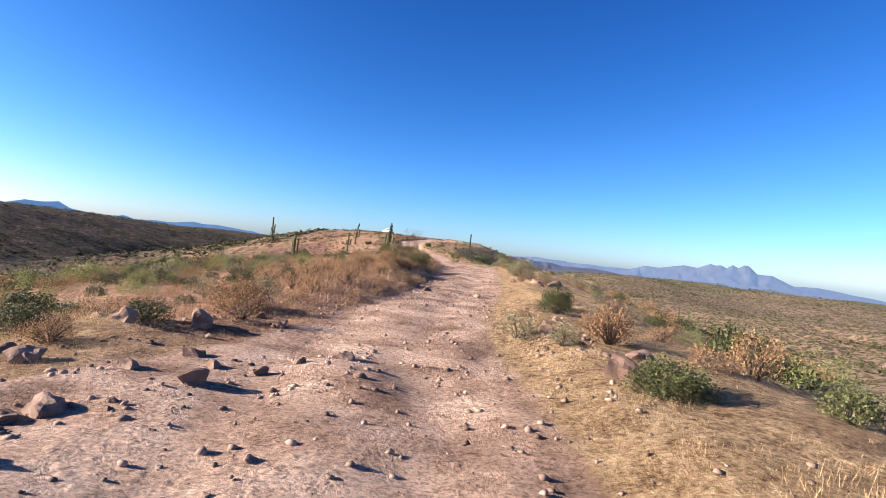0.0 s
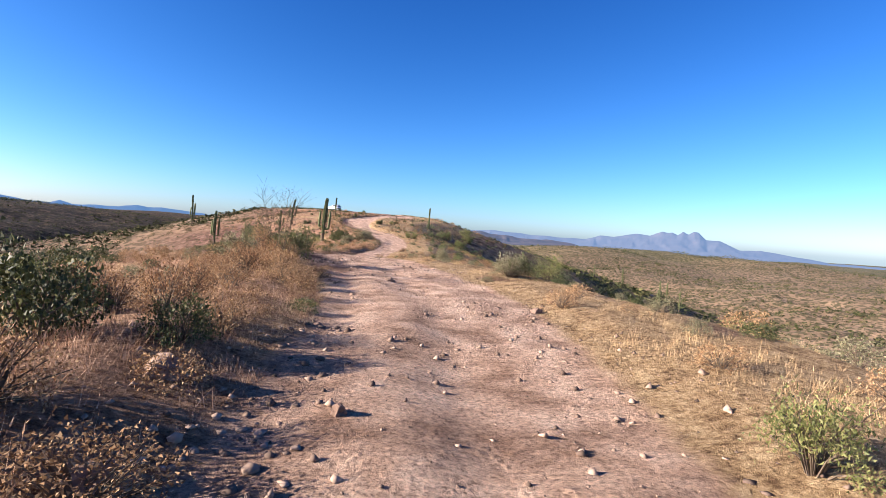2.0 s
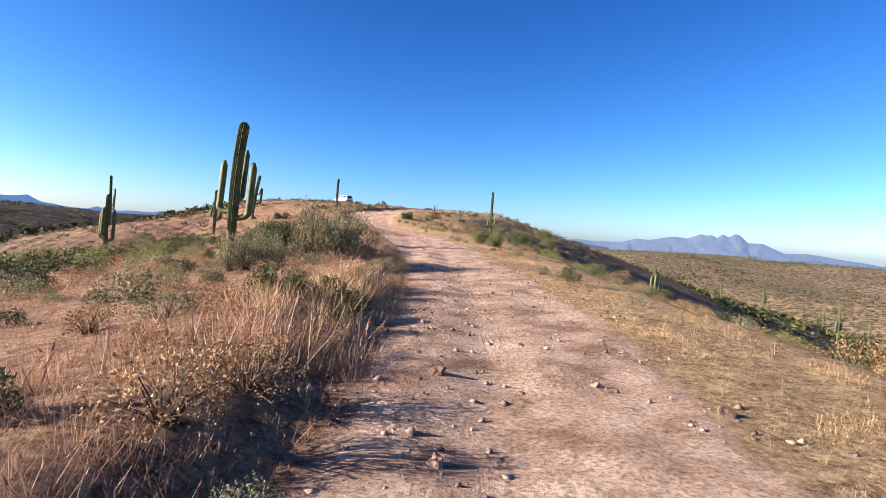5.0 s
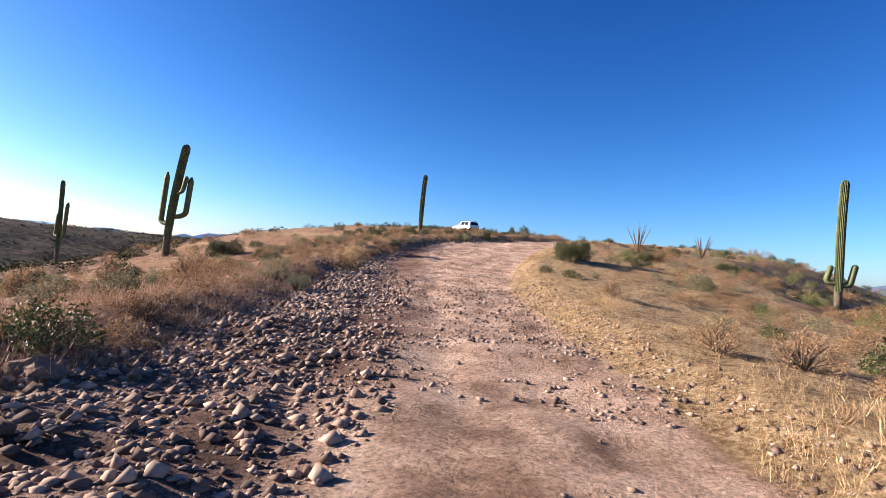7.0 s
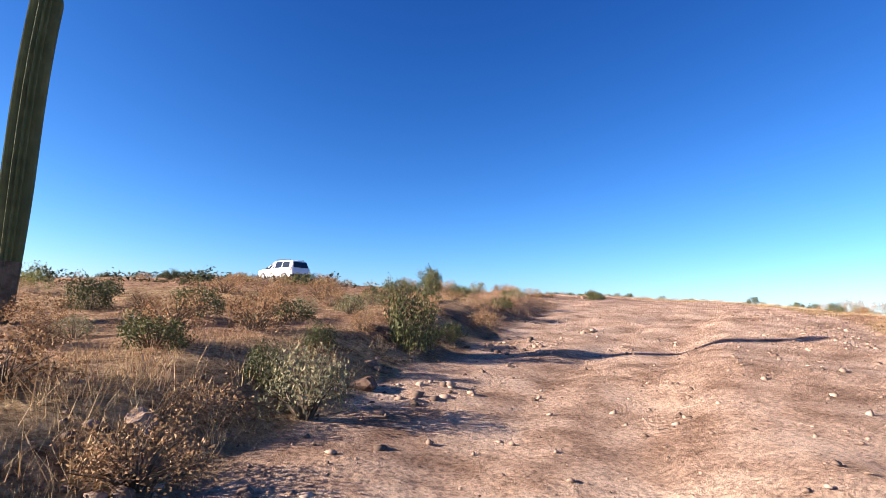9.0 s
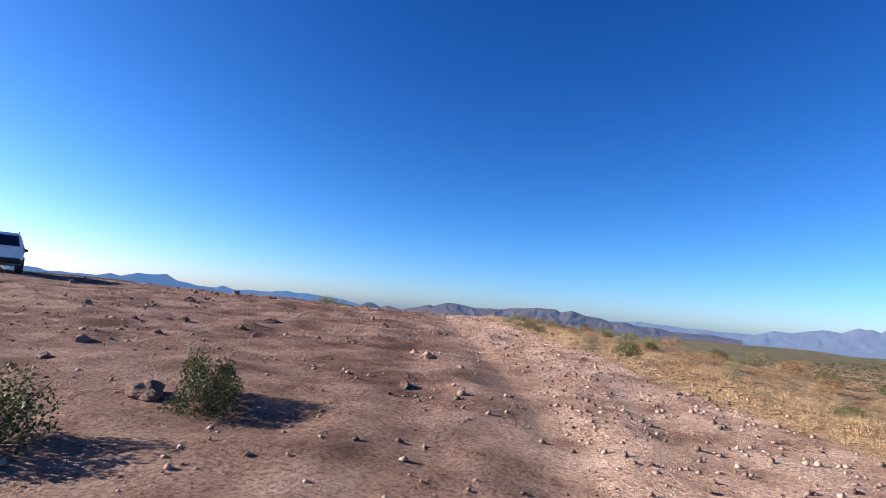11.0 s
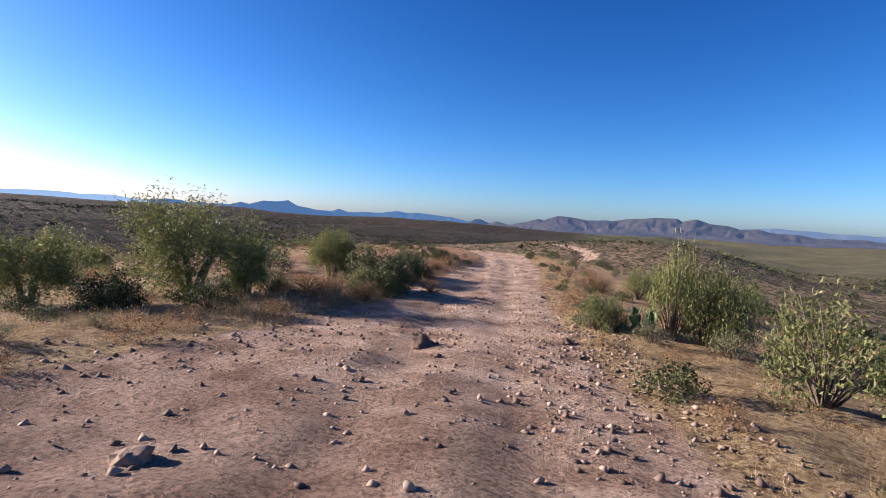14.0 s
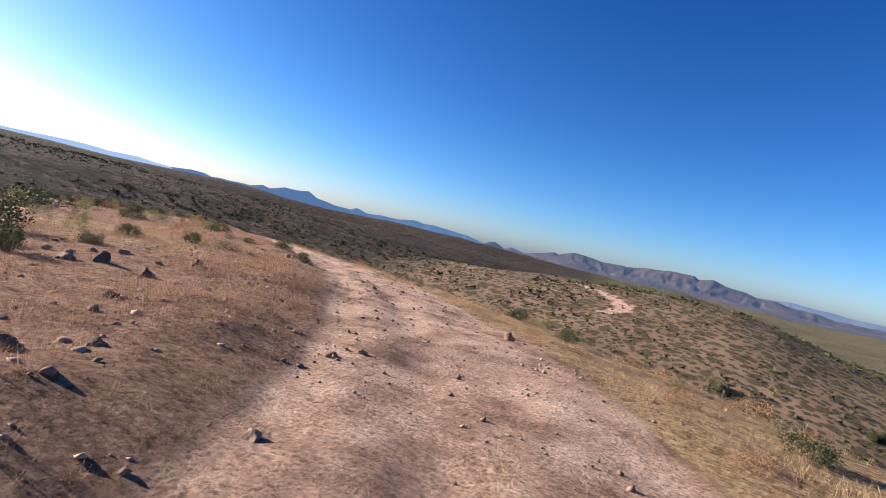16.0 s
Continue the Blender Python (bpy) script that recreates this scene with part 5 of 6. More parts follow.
plant(GREEN[0], -11.8, 194.2, 0.75, 1.3, 1.0)
plant(GREEN[1], -20.6, 206.8, 0.7, 0.8, 2.0)
plant(DRY[1], -18.6, 204.5, 0.9, 0.8, 3.0)
plant(GREEN[2], -2.7, 197.3, 0.6, 0.6, 0.5)
plant(DRY[2], -7.5, 199.5, 0.8, 0.4, 2.8)
palo_verde(12.5, 166.0, 1.7, 2.5, 1)
palo_verde(19.6, 181.9, 1.9, 2.6, 2)
palo_verde(15.2, 158.5, 1.6, 1.9, 5)
palo_verde(-20.5, 248.1, 1.75, 2.15, 3)
palo_verde(-19.8, 249.1, 0.63, 1.33, 4)
palo_verde(-21.6, 245.4, 0.9, 1.5, 5)
palo_verde(-21.6, 255.3, 1.05, 1.71, 6)
plant(GREEN[0], -17.9, 252.4, 0.52, 0.90, 0.0)
plant(GREEN[1], -18.2, 253.4, 0.35, 0.69, 1.3)
plant(GREEN[2], -17.4, 251.6, 0.38, 0.86, 2.6)
plant(LIME[0], -18.2, 251.5, 0.40, 0.80, 0.0)
plant(GREEN[0], -19.5, 245.3, 0.49, 0.63, 3.9)
plant(GREEN[1], -18.5, 246.6, 0.54, 0.64, 5.2)
plant(GREEN[2], -19.0, 255.3, 0.63, 1.09, 0.2)
plant(DRY[0], -18.8, 250.1, 0.92, 0.53, 0.0)
plant(GREEN[0], -12.0, 250.2, 0.48, 0.65, 1.5)
plant(LIME[1], -10.0, 261.9, 1.15, 1.68, 1.3)
plant(LIME[0], -9.2, 246.0, 0.76, 1.35, 2.6)
plant(LIME[1], -5.9, 272.1, 1.15, 1.70, 3.9)
plant(DRY[1], -20.7, 264.7, 0.72, 0.72, 1.3)
plant(GREEN[1], -22.3, 267.8, 0.52, 0.76, 2.8)
plant(GREEN[2], -24.1, 267.5, 0.29, 0.44, 4.1)
plant(GREEN[0], -23.3, 267.5, 0.29, 0.67, 5.4)
plant(GREEN[1], -23.8, 265.4, 0.34, 0.38, 0.4)
plant(DRY[2], -14.2, 268.2, 0.66, 0.51, 2.6)
plant(GREEN[2], -29.3, 244.5, 1.15, 1.70, 1.7)
plant(LIME[0], -29.1, 251.7, 1.15, 1.35, 5.2)
plant(LIME[1], -10.4, 262.8, 1.15, 1.52, 0.2)
plant(LIME[0], -8.3, 259.4, 1.15, 1.70, 1.5)
plant(DRY[0], -7.1, 238.6, 0.46, 0.52, 3.9)
plant(GREEN[0], -5.9, 239.9, 0.43, 0.65, 3.0)
plant(GREEN[1], -7.0, 79.2, 0.59, 0.75, 4.3)
plant(DRY[1], -4.2, 74.0, 0.50, 0.59, 5.2)
plant(DRY[2], -3.7, 75.2, 0.22, 0.26, 0.2)
plant(DRY[2], -2.4, 18.9, 0.29, 0.42, 5.6)
plant(DRY[0], -1.6, 20.9, 0.51, 0.46, 0.7)
plant(GREEN[1], -4.7, 16.5, 0.33, 0.48, 2.0)
plant(DRY[0], -2.8, 13.6, 0.38, 0.50, 1.5)
plant(DRY[1], -3.0, 15.2, 0.27, 0.41, 2.8)
plant(GREEN[2], -4.6, 18.6, 0.48, 0.48, 3.3)
plant(DRY[0], -3.6, 20.7, 0.40, 0.40, 4.6)
plant(GREEN[1], -3.4, 44.9, 0.33, 0.78, 5.9)
plant(GREEN[2], -5.7, 53.8, 0.62, 0.8, 0.9)
plant(DRY[0], -4.5, 54.6, 0.4, 0.5, 2.9)
plant(DRY[2], -5.0, 55.6, 0.45, 0.55, 1.9)
plant(DRY[1], -5.5, 57.0, 0.5, 0.6, 0.9)
plant(DRY[2], -3.5, 46.7, 0.45, 0.42, 4.1)
plant(LIME[1], -4.7, 47.7, 0.43, 0.43, 2.8)
plant(GREEN[0], -18.8, 168.1, 0.55, 0.52, 2.2)
plant(DRY[0], -15.7, 165.4, 0.36, 0.49, 5.4)
plant(GREEN[1], -19.7, 170.4, 0.22, 0.27, 3.5)
plant(GREEN[2], -20.1, 173.4, 0.48, 0.42, 4.8)
plant(GREEN[0], -22.1, 177.0, 0.40, 0.51, 6.1)
plant(GREEN[1], -17.1, 173.8, 0.30, 0.71, 1.1)
plant(GREEN[2], -15.3, 174.1, 0.41, 0.41, 2.4)
plant(GREEN[0], -12.7, 176.8, 0.49, 0.98, 3.7)
plant(DRY[1], -14.8, 167.9, 0.31, 0.33, 0.4)
plant(DRY[2], -14.3, 171.9, 0.52, 0.47, 1.7)
plant(DRY[0], -15.1, 171.2, 0.36, 0.36, 3.0)
plant(DRY[1], -18.8, 174.4, 0.51, 0.38, 4.3)
plant(GREEN[1], 2.2, 5.0, 0.45, 0.35, 5.0)
plant(GREEN[2], -3.8, 7.0, 0.39, 0.32, 0.0)
plant(DRY[2], 2.7, 8.8, 0.53, 0.53, 5.6)
plant(DRY[0], -3.4, 9.2, 0.60, 0.56, 0.7)
plant(GREEN[0], 2.8, 12.7, 0.45, 0.51, 1.3)
plant(GREEN[1], -7.1, 9.3, 0.52, 0.56, 2.6)
plant(DRY[1], -4.1, 5.7, 0.35, 0.35, 2.0)
plant(GREY[1], -13.6, 173.4, 0.50, 0.70, 1.3)
plant(GREEN[0], -2.2, 28.6, 0.60, 1.00, 0.3)
plant(GREEN[1], -3.2, 30.4, 0.60, 0.90, 1.3)
plant(DRY[0], -1.4, 27.0, 0.45, 0.60, 2.3)
plant(DRY[1], -0.9, 29.5, 0.40, 0.50, 3.3)
plant(DRY[2], -2.0, 31.5, 0.45, 0.55, 4.3)
dead_bush(-2.4, 38.6, 1.95, 1)
plant(DRY[2], -2.3, 38.5, 0.6, 0.85, 1.3)
plant(GREY[1], -3.6, 39.2, 0.7, 0.9, 2.3)
plant(DRY[0], -1.9, 37.3, 0.5, 0.6, 0.3)
plant(DRY[1], -2.8, 37.0, 0.6, 0.75, 4.1)
plant(DRY[2], -1.7, 36.3, 0.5, 0.55, 5.1)
plant(DRY[0], -2.4, 35.4, 0.6, 0.7, 2.1)
plant(DRY[1], -1.4, 34.6, 0.45, 0.5, 3.1)
dead_bush(-15.3, 272.1, 1.2, 2)
plant(DRY[0], -1.2, 35.6, 0.45, 0.50, 0.6)
plant(DRY[1], -2.0, 36.6, 0.50, 0.55, 1.6)
plant(DRY[2], -2.6, 38.2, 0.55, 0.60, 2.6)
plant(DRY[0], -1.1, 37.2, 0.40, 0.45, 3.6)
plant(DRY[1], -3.2, 36.0, 0.55, 0.60, 4.6)
plant(GREEN[2], -2.6, 41.4, 0.85, 1.15, 5.6)
plant(GREY[0], 4.5, 41.3, 0.75, 0.9, 1.2)
plant(GREEN[1], 4.9, 41.7, 0.55, 0.8, 3.2)
plant(LIME[0], 5.8, 41.2, 0.75, 0.95, 0.7)
plant(DRY[2], -0.9, 34.4, 0.40, 0.45, 0.1)
plant(GREEN[0], -4.2, 43.6, 0.55, 1.15, 1.0)
plant(GREEN[2], -5.0, 45.6, 0.60, 1.10, 2.4)
plant(DRY[1], -3.9, 42.4, 0.50, 0.95, 3.1)
plant(DRY[0], -2.9, 12.2, 0.42, 0.55, 0.4)
plant(DRY[2], -3.6, 13.2, 0.50, 0.60, 1.4)
plant(DRY[1], -4.6, 14.2, 0.55, 0.60, 2.4)
plant(DRY[0], -3.2, 14.3, 0.35, 0.45, 3.4)
plant(DRY[2], -2.7, 15.1, 0.30, 0.40, 4.4)
plant(GREEN[1], -5.6, 15.0, 0.55, 0.60, 5.4)
plant(DRY[1], -4.6, 75.6, 0.60, 0.50, 0.9)
plant(DRY[2], -5.3, 76.8, 0.55, 0.50, 1.9)
ocotillo(-1.2, 172.0, 2.3, 1)
ocotillo(3.5, 176.0, 1.9, 2)
prickly_pear(-7.6, 58.0, 0.35, 4)
prickly_pear(-11.1, 249.8, 0.4, 6)
plant(GREEN[0], -17.7, 252.3, 0.75, 1.05, 0.4)
plant(GREEN[2], -19.5, 257.4, 0.80, 1.00, 1.4)
plant(GREEN[1], -7.7, 240.3, 0.60, 0.70, 2.0)
plant(GREEN[2], -4.3, 234.0, 0.50, 0.60, 3.0)
plant(GREEN[1], -1.1, 23.3, 0.60, 0.75, 2.2)
plant(GREEN[0], -1.7, 22.1, 0.55, 0.65, 1.2)
plant(GREY[0], 3.4, 23.2, 0.70, 0.90, 0.2)
plant(DRY[1], -12.7, 260.1, 0.60, 0.60, 0.5)
plant(DRY[0], -2.4, 14.0, 0.57, 0.62, 1.6)
plant(DRY[1], -3.6, 15.1, 0.59, 0.71, 1.5)
plant(DRY[2], -3.9, 16.1, 0.61, 0.52, 0.5)
plant(DRY[0], -2.6, 17.1, 0.53, 0.60, 3.6)
plant(DRY[1], -3.4, 18.2, 0.44, 0.61, 0.9)
plant(DRY[2], -4.0, 19.2, 0.57, 0.72, 5.7)
plant(DRY[0], -2.1, 20.3, 0.58, 0.64, 1.6)
plant(DRY[1], -3.2, 21.4, 0.45, 0.68, 0.4)
plant(DRY[2], -4.1, 22.4, 0.61, 0.54, 4.2)
plant(DRY[0], -2.2, 23.5, 0.49, 0.54, 5.2)
plant(DRY[1], -2.9, 24.5, 0.51, 0.66, 1.2)
plant(DRY[2], -3.8, 25.6, 0.53, 0.76, 2.8)
plant(DRY[0], -2.0, 26.6, 0.55, 0.69, 0.9)
plant(DRY[1], -2.9, 27.6, 0.56, 0.69, 5.1)
plant(DRY[2], -3.9, 28.7, 0.56, 0.68, 5.6)
plant(DRY[0], -1.6, 29.8, 0.42, 0.71, 0.9)
plant(DRY[1], -2.7, 30.8, 0.52, 0.62, 2.7)
plant(DRY[2], -3.5, 31.9, 0.58, 0.77, 1.7)
plant(DRY[0], -1.9, 32.9, 0.55, 0.59, 1.2)
plant(DRY[1], -2.4, 34.0, 0.58, 0.65, 3.1)
plant(DRY[2], -3.1, 35.0, 0.56, 0.71, 5.4)
plant(DRY[0], -1.8, 36.0, 0.56, 0.68, 2.9)
plant(DRY[0], -2.0, 17.4, 0.43, 0.39, 1.7)
plant(DRY[1], -2.0, 18.1, 0.35, 0.41, 5.5)
plant(DRY[2], -1.8, 18.8, 0.32, 0.43, 1.3)
plant(DRY[0], -2.0, 19.6, 0.41, 0.40, 2.8)
plant(DRY[1], -1.8, 20.3, 0.39, 0.53, 1.1)
plant(DRY[2], -1.7, 21.0, 0.38, 0.39, 2.0)
plant(DRY[0], -1.5, 21.7, 0.37, 0.48, 5.2)
plant(DRY[1], -1.6, 22.4, 0.38, 0.46, 2.1)
plant(DRY[2], -1.5, 23.2, 0.34, 0.50, 1.8)
plant(DRY[0], -1.6, 23.9, 0.37, 0.40, 4.5)
plant(GREEN[1], -17.6, 251.2, 0.65, 0.85, 2.2)
plant(GREEN[2], -18.7, 252.8, 0.8, 1.2, 0.7)
plant(DRY[1], -17.3, 250.2, 0.5, 0.55, 1.7)
plant(DRY[2], -17.0, 253.6, 0.45, 0.5, 0.2)
sow_shrubs()
sow_far()


# ---- stones ----
def strew():
    g = np.random.default_rng(3)
    # Chips: small eight-sided stones with uneven corners.
    ring8 = np.array([(0, 1, 4), (1, 2, 4), (2, 3, 4), (3, 0, 4), (1, 0, 5), (2, 1, 5), (3, 2, 5), (0, 3, 5)])
    forms = [(np.array([(1, 0, 0), (0, 1, 0), (-1, 0, 0), (0, -1, 0), (0, 0, 0.75), (0, 0, -0.5)]) * g.uniform(0.55, 1.25, (6, 1)) + g.uniform(-0.25, 0.25, (6, 3)), ring8) for _ in range(12)]
    n = 62000
    pick = g.random(n)
    y = np.where(pick < 0.25, g.uniform(194, 248, n), np.where(pick < 0.5, g.uniform(126, 156, n), g.uniform(0, 305, n)))
    wl, wr = verge(y)
    u = g.uniform(-1, 1, n)
    u = np.where(u < 0, u * (wl + 1.2), u * (wr + 1.0))
    x, y, z = at_track(u, y)
    u0 = g.random(n)
    heap = smooth(124, 130, y) * smooth(156, 148, y) * (u < -0.9) + smooth(148, 154, y) * smooth(174, 168, y) * (u < -2.3)
    s = 0.009 + 0.042 * u0 ** 3.2 + heap * (0.012 + 0.03 * u0**1.5)
    keep = fbm(x / 2.5, y / 2.5, 3, 71) + np.where(u < 0, 0.12, 0.02) + 0.25 * smooth(185, 200, y) > -0.3
    rows = np.stack([g.integers(0, 12, n), x, y, z + 0.15 * s, g.uniform(0, 6.28, n), s, s * g.uniform(0.7, 1.2, n)], 1)[keep]
    tagged(swarm("gravel", forms, rows, GRAVEL), "loose gravel strewn over the dirt track", "gravel", kind="stuff")
    # Rubble pushed to the shoulders: from and to along the track, side offsets, how many.
    rows = []
    for a, b, lo, hi, many, big in ((14, 31, -2.4, -1.2, 700, 0.06), (40, 56, -3.4, -1.3, 1100, 0.07), (38, 60, -1.6, 1.5, 1000, 0.05), (63, 70, -3.2, -2.0, 200, 0.07), (84, 128, -2.6, -1.7, 300, 0.06), (126, 153, -5.6, -0.7, 13000, 0.06), (126, 168, -1.5, 2.4, 2200, 0.055), (143, 172, -3.7, -2.3, 3600, 0.1),
                                    (128, 150, 1.2, 2.9, 900, 0.06), (163, 181, -4.4, -2.2, 800, 0.085), (166, 186, 0.8, 4.5, 1100, 0.06), (152, 172, 0.5, 3.6, 250, 0.05), (229, 252, 0.7, 2.0, 1900, 0.05), (276, 300, -4.4, -2.3, 500, 0.075), (262, 300, 1.2, 2.0, 300, 0.05), (0, 12, 1.0, 2.6, 200, 0.08), (1, 11, -6.0, 1.0, 700, 0.05), (198, 240, -16, 0.5, 2900, 0.075), (274, 300, -9, -2.2, 900, 0.06)):
        yy = g.uniform(a, b, many)
        uu = lo + (hi - lo) * (0.5 + 0.5 * g.uniform(-1, 1, many) * g.random(many) ** 0.35)
        xx, yy, zz = at_track(uu, yy)
        ss = big * (0.22 + 0.95 * g.random(many) ** 2.4)
        rows.append(np.stack([g.integers(0, 10, many), xx, yy, zz + 0.1 * ss, g.uniform(0, 6.28, many), ss, ss * g.uniform(0.55, 1.1, many)], 1))
    rows = [r_[(fbm(r_[:, 1] / 1.7, r_[:, 2] / 1.7, 3, 73) + 0.28 > g.random(len(r_)) * 0.6) | (len(r_) > 3000)] for r_ in rows]
    tagged(swarm("rubble", [lump(60 + k, 1, 0.75, 0.55) for k in range(10)], np.concatenate(rows), GRAVEL), "heaped loose rubble along the track's shoulders", "rubble", kind="stuff")
    big = [mesh_of("rock", *lump(30 + k, 3, 0.72, 0.42), ROCK) for k in range(12)]
    r = random.Random(4)

    def stone(x, y, k, label="weathered pinkish granite rock lying on the track", group="rocks on the track"):
        ob = new("rock", r.choice(big))
        ob.location, ob.rotation_euler = (x, y, ground_at(x, y) + 0.06 * k), (r.uniform(-0.25, 0.25), r.uniform(-0.25, 0.25), r.uniform(0, 6.28))
        ob.scale = (k, k * r.uniform(0.6, 1.0), k * r.uniform(0.7, 1.1))
        tagged(ob, label, "rock", group)

    def beside(u, y, k, *more):
        stone(float(track(np.array([y]))[0][0]) + u, y, k, *more)

    for _ in range(105):
        y = r.uniform(2, 300)
        wl, wr = (float(v[0]) for v in verge(np.array([y])))
        u = -wl * r.uniform(0.1, 1.1) if r.random() < 0.62 else wr * r.uniform(0.2, 1.2)
        beside(u, y, 0.05 + 0.10 * r.random() ** 2)
    for _ in range(45):
        beside(-r.uniform(0.8, 5.5), r.uniform(2.5, 9), 0.04 + 0.13 * r.random() ** 2)
    for _ in range(150):
        beside(-r.uniform(0.5, 20), r.uniform(198, 239), 0.05 + 0.19 * r.random() ** 2.2, "dark weathered rock lying on the bare lot", "rocks on the lot")
    for _ in range(60):
        beside(-r.uniform(2.3, 8), r.uniform(271, 296), 0.06 + 0.12 * r.random() ** 2, "brown rock among the dry grass", "rocks in the grass")
    for u, y, k in ((1.9, 5.6, 0.3), (2.4, 6.5, 0.22), (1.7, 8.5, 0.2), (2.2, 19.6, 0.22), (2.9, 20.4, 0.42), (3.1, 21.8, 0.28), (2.5, 22.6, 0.2), (-2.2, 26.5, 0.2), (-2.6, 28.0, 0.22), (-3.2, 7.2, 0.26), (-3.9, 6.6, 0.2), (3.0, 80.5, 0.2), (-4.2, 137, 0.22), (2.9, 137.6, 0.22),
                    (-3.6, 174.6, 0.2), (-4.0, 172.5, 0.16), (-3.3, 233.3, 0.17), (-3.1, 235.8, 0.22), (-2.6, 236.0, 0.15), (1.4, 21.2, 0.2), (2.2, 21.0, 0.26), (-2.2, 20.1, 0.18), (-2.7, 233.8, 0.12), (-1.6, 246.5, 0.22), (-2.9, 241.5, 0.15), (-2.9, 3.7, 0.2), (-2.2, 4.6, 0.16), (-3.8, 4.8, 0.2), (-2.6, 5.6, 0.15), (1.9, 256.0, 0.16), (2.0, 289.0, 0.16)):
        beside(u, y, k, "pale rounded boulder beside the track", "boulders along the edge")


strew()


# ---- the parked car ----
def plain(name, colour, rough, metal=0.0, spec=0.5):
    m, nt, p = material(name, rough, metal, spec)
    f = fbm_node(nt, 9, 4, 0.6)
    c = ramp(nt, f, [(0.3, tuple(v * 0.88 for v in colour)), (0.7, colour)])
    nt.links.new(c, p.inputs["Base Color"])
    return m


def suv(x, y, heading):
    """A four-door sport utility car, nose along its own +y."""
    white, black = plain("white_car_paint", (0.74, 0.75, 0.76), 0.28), plain("black_rubber", (0.025, 0.025, 0.025), 0.75)
    glass, chrome = plain("tinted_glass", (0.012, 0.015, 0.018), 0.06, 0.0, 0.6), plain("alloy", (0.5, 0.5, 0.5), 0.35, 0.9)
    red, lamp = plain("tail_lens", (0.42, 0.02, 0.015), 0.2), plain("head_lens", (0.6, 0.62, 0.62), 0.12)
    root = new("parked_suv")
    zs = [ground_at(x + dx, y + dy) for dx in (-1, 1) for dy in (-1, 1)]
    root.location, root.rotation_euler = (x, y, min(zs) + 0.02), (0, 0, radians(heading))
    tagged(root, "white four-door sport utility car parked on the hilltop", "car")

    def ring(yy, hw, low, belt, roof, top):
        """Half a cross-section, from the sill up to the middle of the roof."""
        return [(hw * 0.90, yy, low), (hw * 0.985, yy, low + 0.12), (hw, yy, low + 0.36), (hw * 0.985, yy, belt), (top, yy, roof - 0.09), (top * 0.9, yy, roof - 0.015), (0, yy, roof)]

    shape = [ring(2.38, 0.70, 0.42, 0.80, 0.86, 0.60), ring(2.30, 0.86, 0.36, 0.90, 0.98, 0.74), ring(1.95, 0.94, 0.32, 0.97, 1.07, 0.80), ring(1.25, 0.97, 0.32, 1.03, 1.14, 0.84), ring(1.02, 0.97, 0.32, 1.05, 1.17, 0.84),
             ring(0.45, 0.975, 0.32, 1.07, 1.66, 0.74), ring(0.10, 0.975, 0.32, 1.07, 1.76, 0.74), ring(-0.9, 0.975, 0.32, 1.09, 1.80, 0.75), ring(-1.85, 0.965, 0.34, 1.10, 1.77, 0.74), ring(-2.12, 0.95, 0.38, 1.10, 1.68, 0.72), ring(-2.32, 0.92, 0.42, 1.08, 1.14, 0.80), ring(-2.38, 0.86, 0.46, 0.95, 1.0, 0.76)]
    n = len(shape[0])
    v = [p for s in shape for p in s] + [(-p[0], p[1], p[2]) for s in shape for p in s]
    m, f = len(shape) * n, []
    for k in range(len(shape) - 1):
        for j in range(n - 1):
            a, b = k * n + j, (k + 1) * n + j
            f += [(a, a + 1, b + 1, b), (m + a, m + b, m + b + 1, m + a + 1)]
        f.append((k * n, (k + 1) * n, m + (k + 1) * n, m + k * n))
    for k in (0, len(shape) - 1):
        f += [tuple(k * n + j for j in range(n)) + tuple(m + k * n + j for j in reversed(range(n)))]
    body = mesh_of("body", v, f, white, True)
    bm = bmesh.new()
    bm.from_mesh(body)
    bmesh.ops.remove_doubles(bm, verts=bm.verts[:], dist=0.001)
    bmesh.ops.recalc_face_normals(bm, faces=bm.faces[:])
    bm.to_mesh(body)
    bm.free()
    shell = part("body", body, root)

    def wall(yy, s, side):
        """A place on the cabin's side: s runs from the belt to the roof edge."""
        ys = [s_[0][1] for s_ in reversed(shape)]
        low = [(np.interp(yy, ys, [s_[3][i] for s_ in reversed(shape)])) for i in (0, 2)]
        high = [(np.interp(yy, ys, [s_[4][i] for s_ in reversed(shape)])) for i in (0, 2)]
        return (side * (low[0] + (high[0] - low[0]) * s + 0.008), yy, low[1] + (high[1] - low[1]) * s)

    for side in (-1, 1):
        for name, a, b, c, d in (("front_window", 0.92, 0.0, 0.36, 0.0), ("rear_window", -0.07, -0.92, -0.07, -0.92), ("quarter_window", -1.02, -1.95, -1.02, -1.82)):
            q = [wall(a, 0.08, side), wall(b, 0.08, side), wall(d, 0.93, side), wall(c, 0.93, side)]
            q = q if side > 0 else q[::-1]
            v = q + [(p[0] - side * 0.02, p[1], p[2]) for p in q]
            part(name, mesh_of(name, v, [(0, 1, 2, 3), (7, 6, 5, 4), (0, 4, 5, 1), (1, 5, 6, 2), (2, 6, 7, 3), (3, 7, 4, 0)], glass), root)
        for yy in (-0.15, -1.05):
            v, f = tube([(side * 0.985, yy + 0.10, 0.98), (side * 1.005, yy + 0.04, 0.985), (side * 1.005, yy - 0.06, 0.985), (side * 0.985, yy - 0.12, 0.98)], [0.016] * 4, 6)
            part("door_handle", mesh_of("door_handle", v, f, white, True), shell)
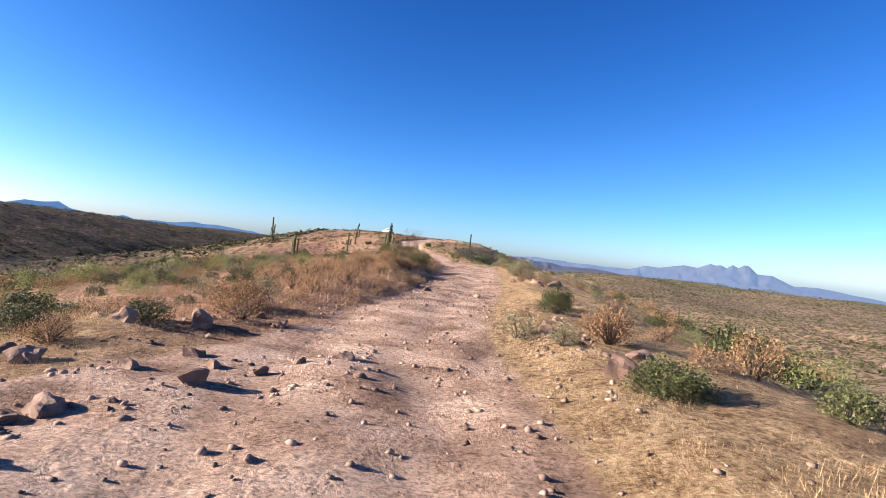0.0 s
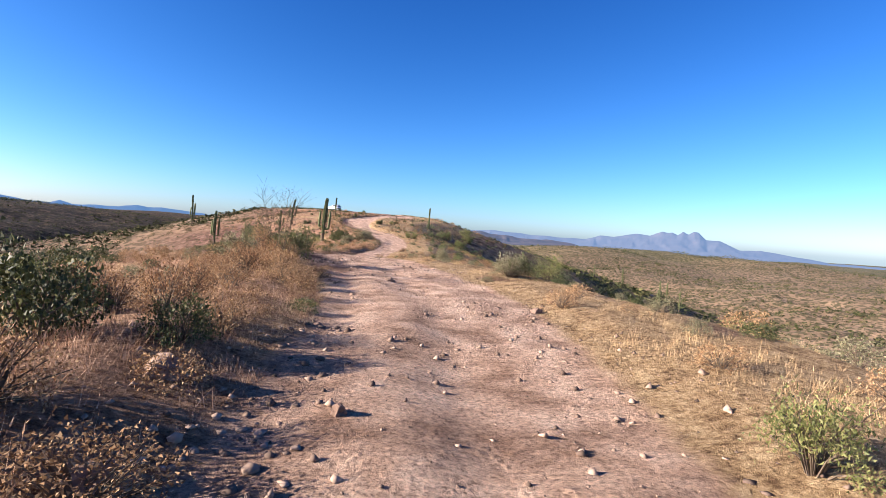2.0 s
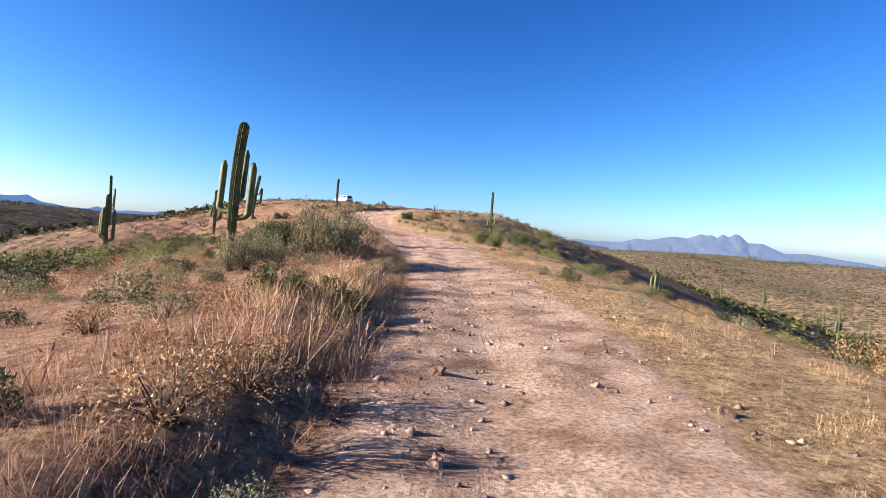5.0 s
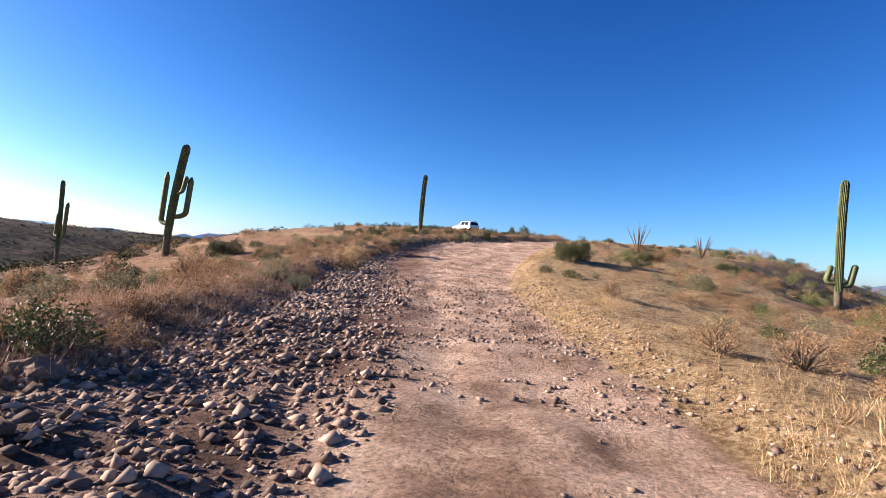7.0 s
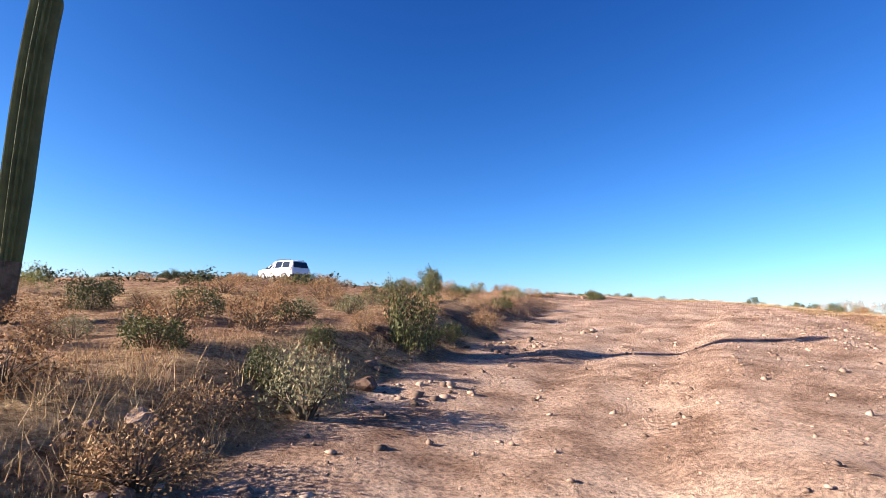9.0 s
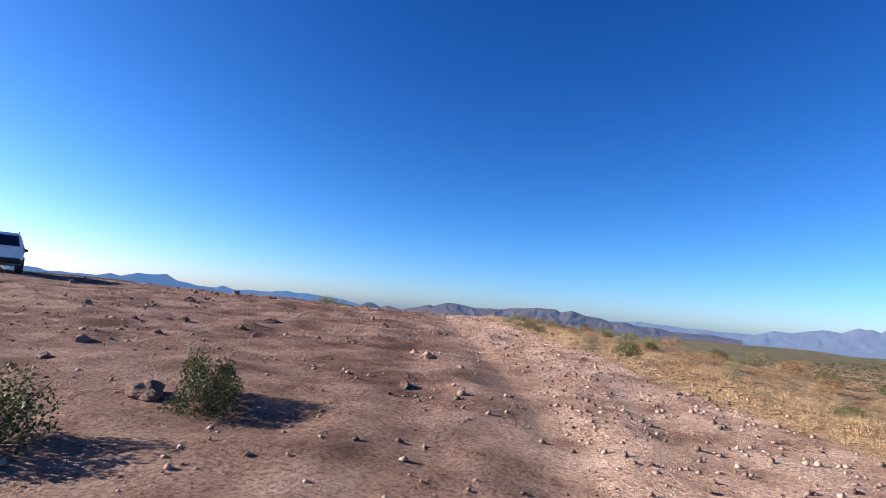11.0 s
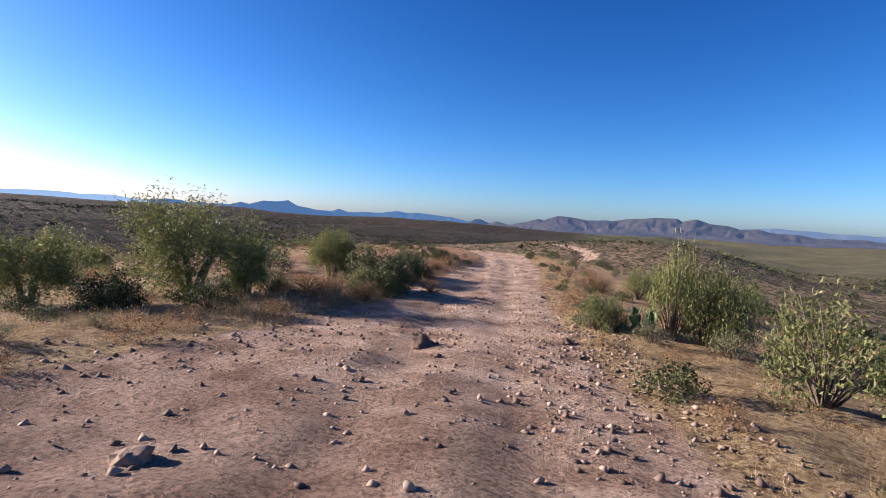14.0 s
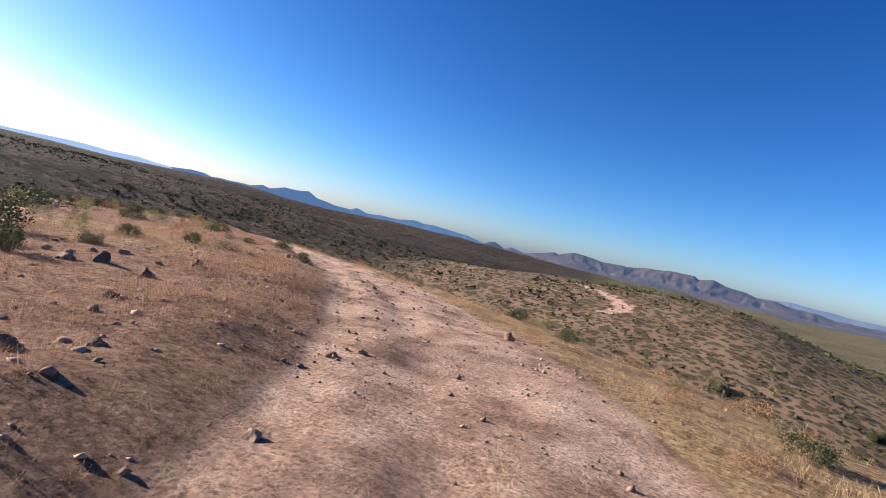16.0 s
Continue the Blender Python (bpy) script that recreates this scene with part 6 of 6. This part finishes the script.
        v, f = tube([(side * 0.68, 0.0, 1.80), (side * 0.68, -0.05, 1.85), (side * 0.68, -1.7, 1.85), (side * 0.68, -1.78, 1.79)], [0.022] * 4, 6)
        part("roof_rail", mesh_of("roof_rail", v, f, black, True), root)
        vs, fs = lump(90, 2, 1.0, 0.0)
        part("wing_mirror", mesh_of("wing_mirror", [(side * (1.08 + p[0] * 0.11), 0.78 + p[1] * 0.06, 1.13 + p[2] * 0.09) for p in vs], fs, black, True), root, "black wing mirror")
        v = [(side * (0.905 + i), yy, zz) for i in (0, 0.035) for yy, zz in ((-2.26, 0.86), (-2.12, 0.86), (-2.12, 1.16), (-2.24, 1.16))]
        part("tail_light", mesh_of("tail_light", v, [(0, 1, 2, 3), (7, 6, 5, 4), (0, 4, 5, 1), (1, 5, 6, 2), (2, 6, 7, 3), (3, 7, 4, 0)], red), root, "red tail light")
        v = [(side * a, b, c) for a, b, c in ((0.55, 2.37, 0.72), (0.84, 2.26, 0.74), (0.86, 2.2, 0.88), (0.57, 2.34, 0.88), (0.55, 2.3, 0.72), (0.8, 2.18, 0.74), (0.82, 2.12, 0.88), (0.57, 2.27, 0.88))]
        part("headlight", mesh_of("headlight", v, [(0, 1, 2, 3), (7, 6, 5, 4), (0, 4, 5, 1), (1, 5, 6, 2), (2, 6, 7, 3), (3, 7, 4, 0)], lamp), root, "clear headlight")
        for yy in (1.45, -1.42):
            v, f = tube([(side * 0.60, yy, 0.38), (side * 0.978, yy, 0.38), (side * 0.984, yy, 0.38)], [0.44, 0.44, 0.40], 28)
            part("wheel_arch", mesh_of("wheel_arch", v, f, black), root)
            prof = [(-0.13, 0.25), (-0.13, 0.34), (-0.09, 0.375), (0.09, 0.375), (0.13, 0.34), (0.13, 0.25)]
            v = [(side * (0.89 + a), yy + r * math.cos(t), 0.375 + r * math.sin(t)) for t in np.linspace(0, 2 * math.pi, 28, endpoint=False) for a, r in prof]
            f = [((k * 6 + j), (k * 6 + j + 1), ((k + 1) % 28) * 6 + j + 1, ((k + 1) % 28) * 6 + j) for k in range(28) for j in range(5)]
            wheel = part("wheel", mesh_of("wheel", v, f, black, True), root)
            v, f = tube([(side * 0.86, yy, 0.375), (side * 0.99, yy, 0.375), (side * 1.0, yy, 0.375)], [0.25, 0.25, 0.16], 20)
            part("rim", mesh_of("rim", v, f, chrome), wheel, "grey alloy rim")
    q = [(-0.80, 0.98, 1.17), (0.80, 0.98, 1.17), (0.70, 0.47, 1.62), (-0.70, 0.47, 1.62)]
    v = [(a, b + 0.03, c + 0.02) for a, b, c in q] + [(a, b, c) for a, b, c in q]
    part("windscreen", mesh_of("windscreen", v, [(0, 1, 2, 3), (7, 6, 5, 4), (0, 4, 5, 1), (1, 5, 6, 2), (2, 6, 7, 3), (3, 7, 4, 0)], glass), root)
    q = [(-0.76, -2.325, 1.16), (0.76, -2.325, 1.16), (0.66, -2.14, 1.62), (-0.66, -2.14, 1.62)]
    v = [(a, b - 0.02, c + 0.01) for a, b, c in q] + [(a, b + 0.03, c) for a, b, c in q]
    part("rear_screen", mesh_of("rear_screen", v, [(3, 2, 1, 0), (4, 5, 6, 7), (1, 5, 4, 0), (2, 6, 5, 1), (3, 7, 6, 2), (0, 4, 7, 3)], glass), root)
    for yy, label in ((2.34, "front bumper"), (-2.36, "rear bumper")):
        s = 1 if yy > 0 else -1
        v, f = tube([(-0.90, yy - s * 0.22, 0.52), (-0.78, yy, 0.52), (0, yy + s * 0.06, 0.52), (0.78, yy, 0.52), (0.90, yy - s * 0.22, 0.52)], [0.10, 0.13, 0.13, 0.13, 0.10], 10)
        part("bumper", mesh_of("bumper", v, f, black, True), root, "dark " + label)
    v, f = tube([(-0.45, 2.40, 0.80), (0, 2.43, 0.80), (0.45, 2.40, 0.80)], [0.07, 0.08, 0.07], 8)
    part("grille", mesh_of("grille", v, f, black, True), root)


suv(-23.6, 214.6, 50)
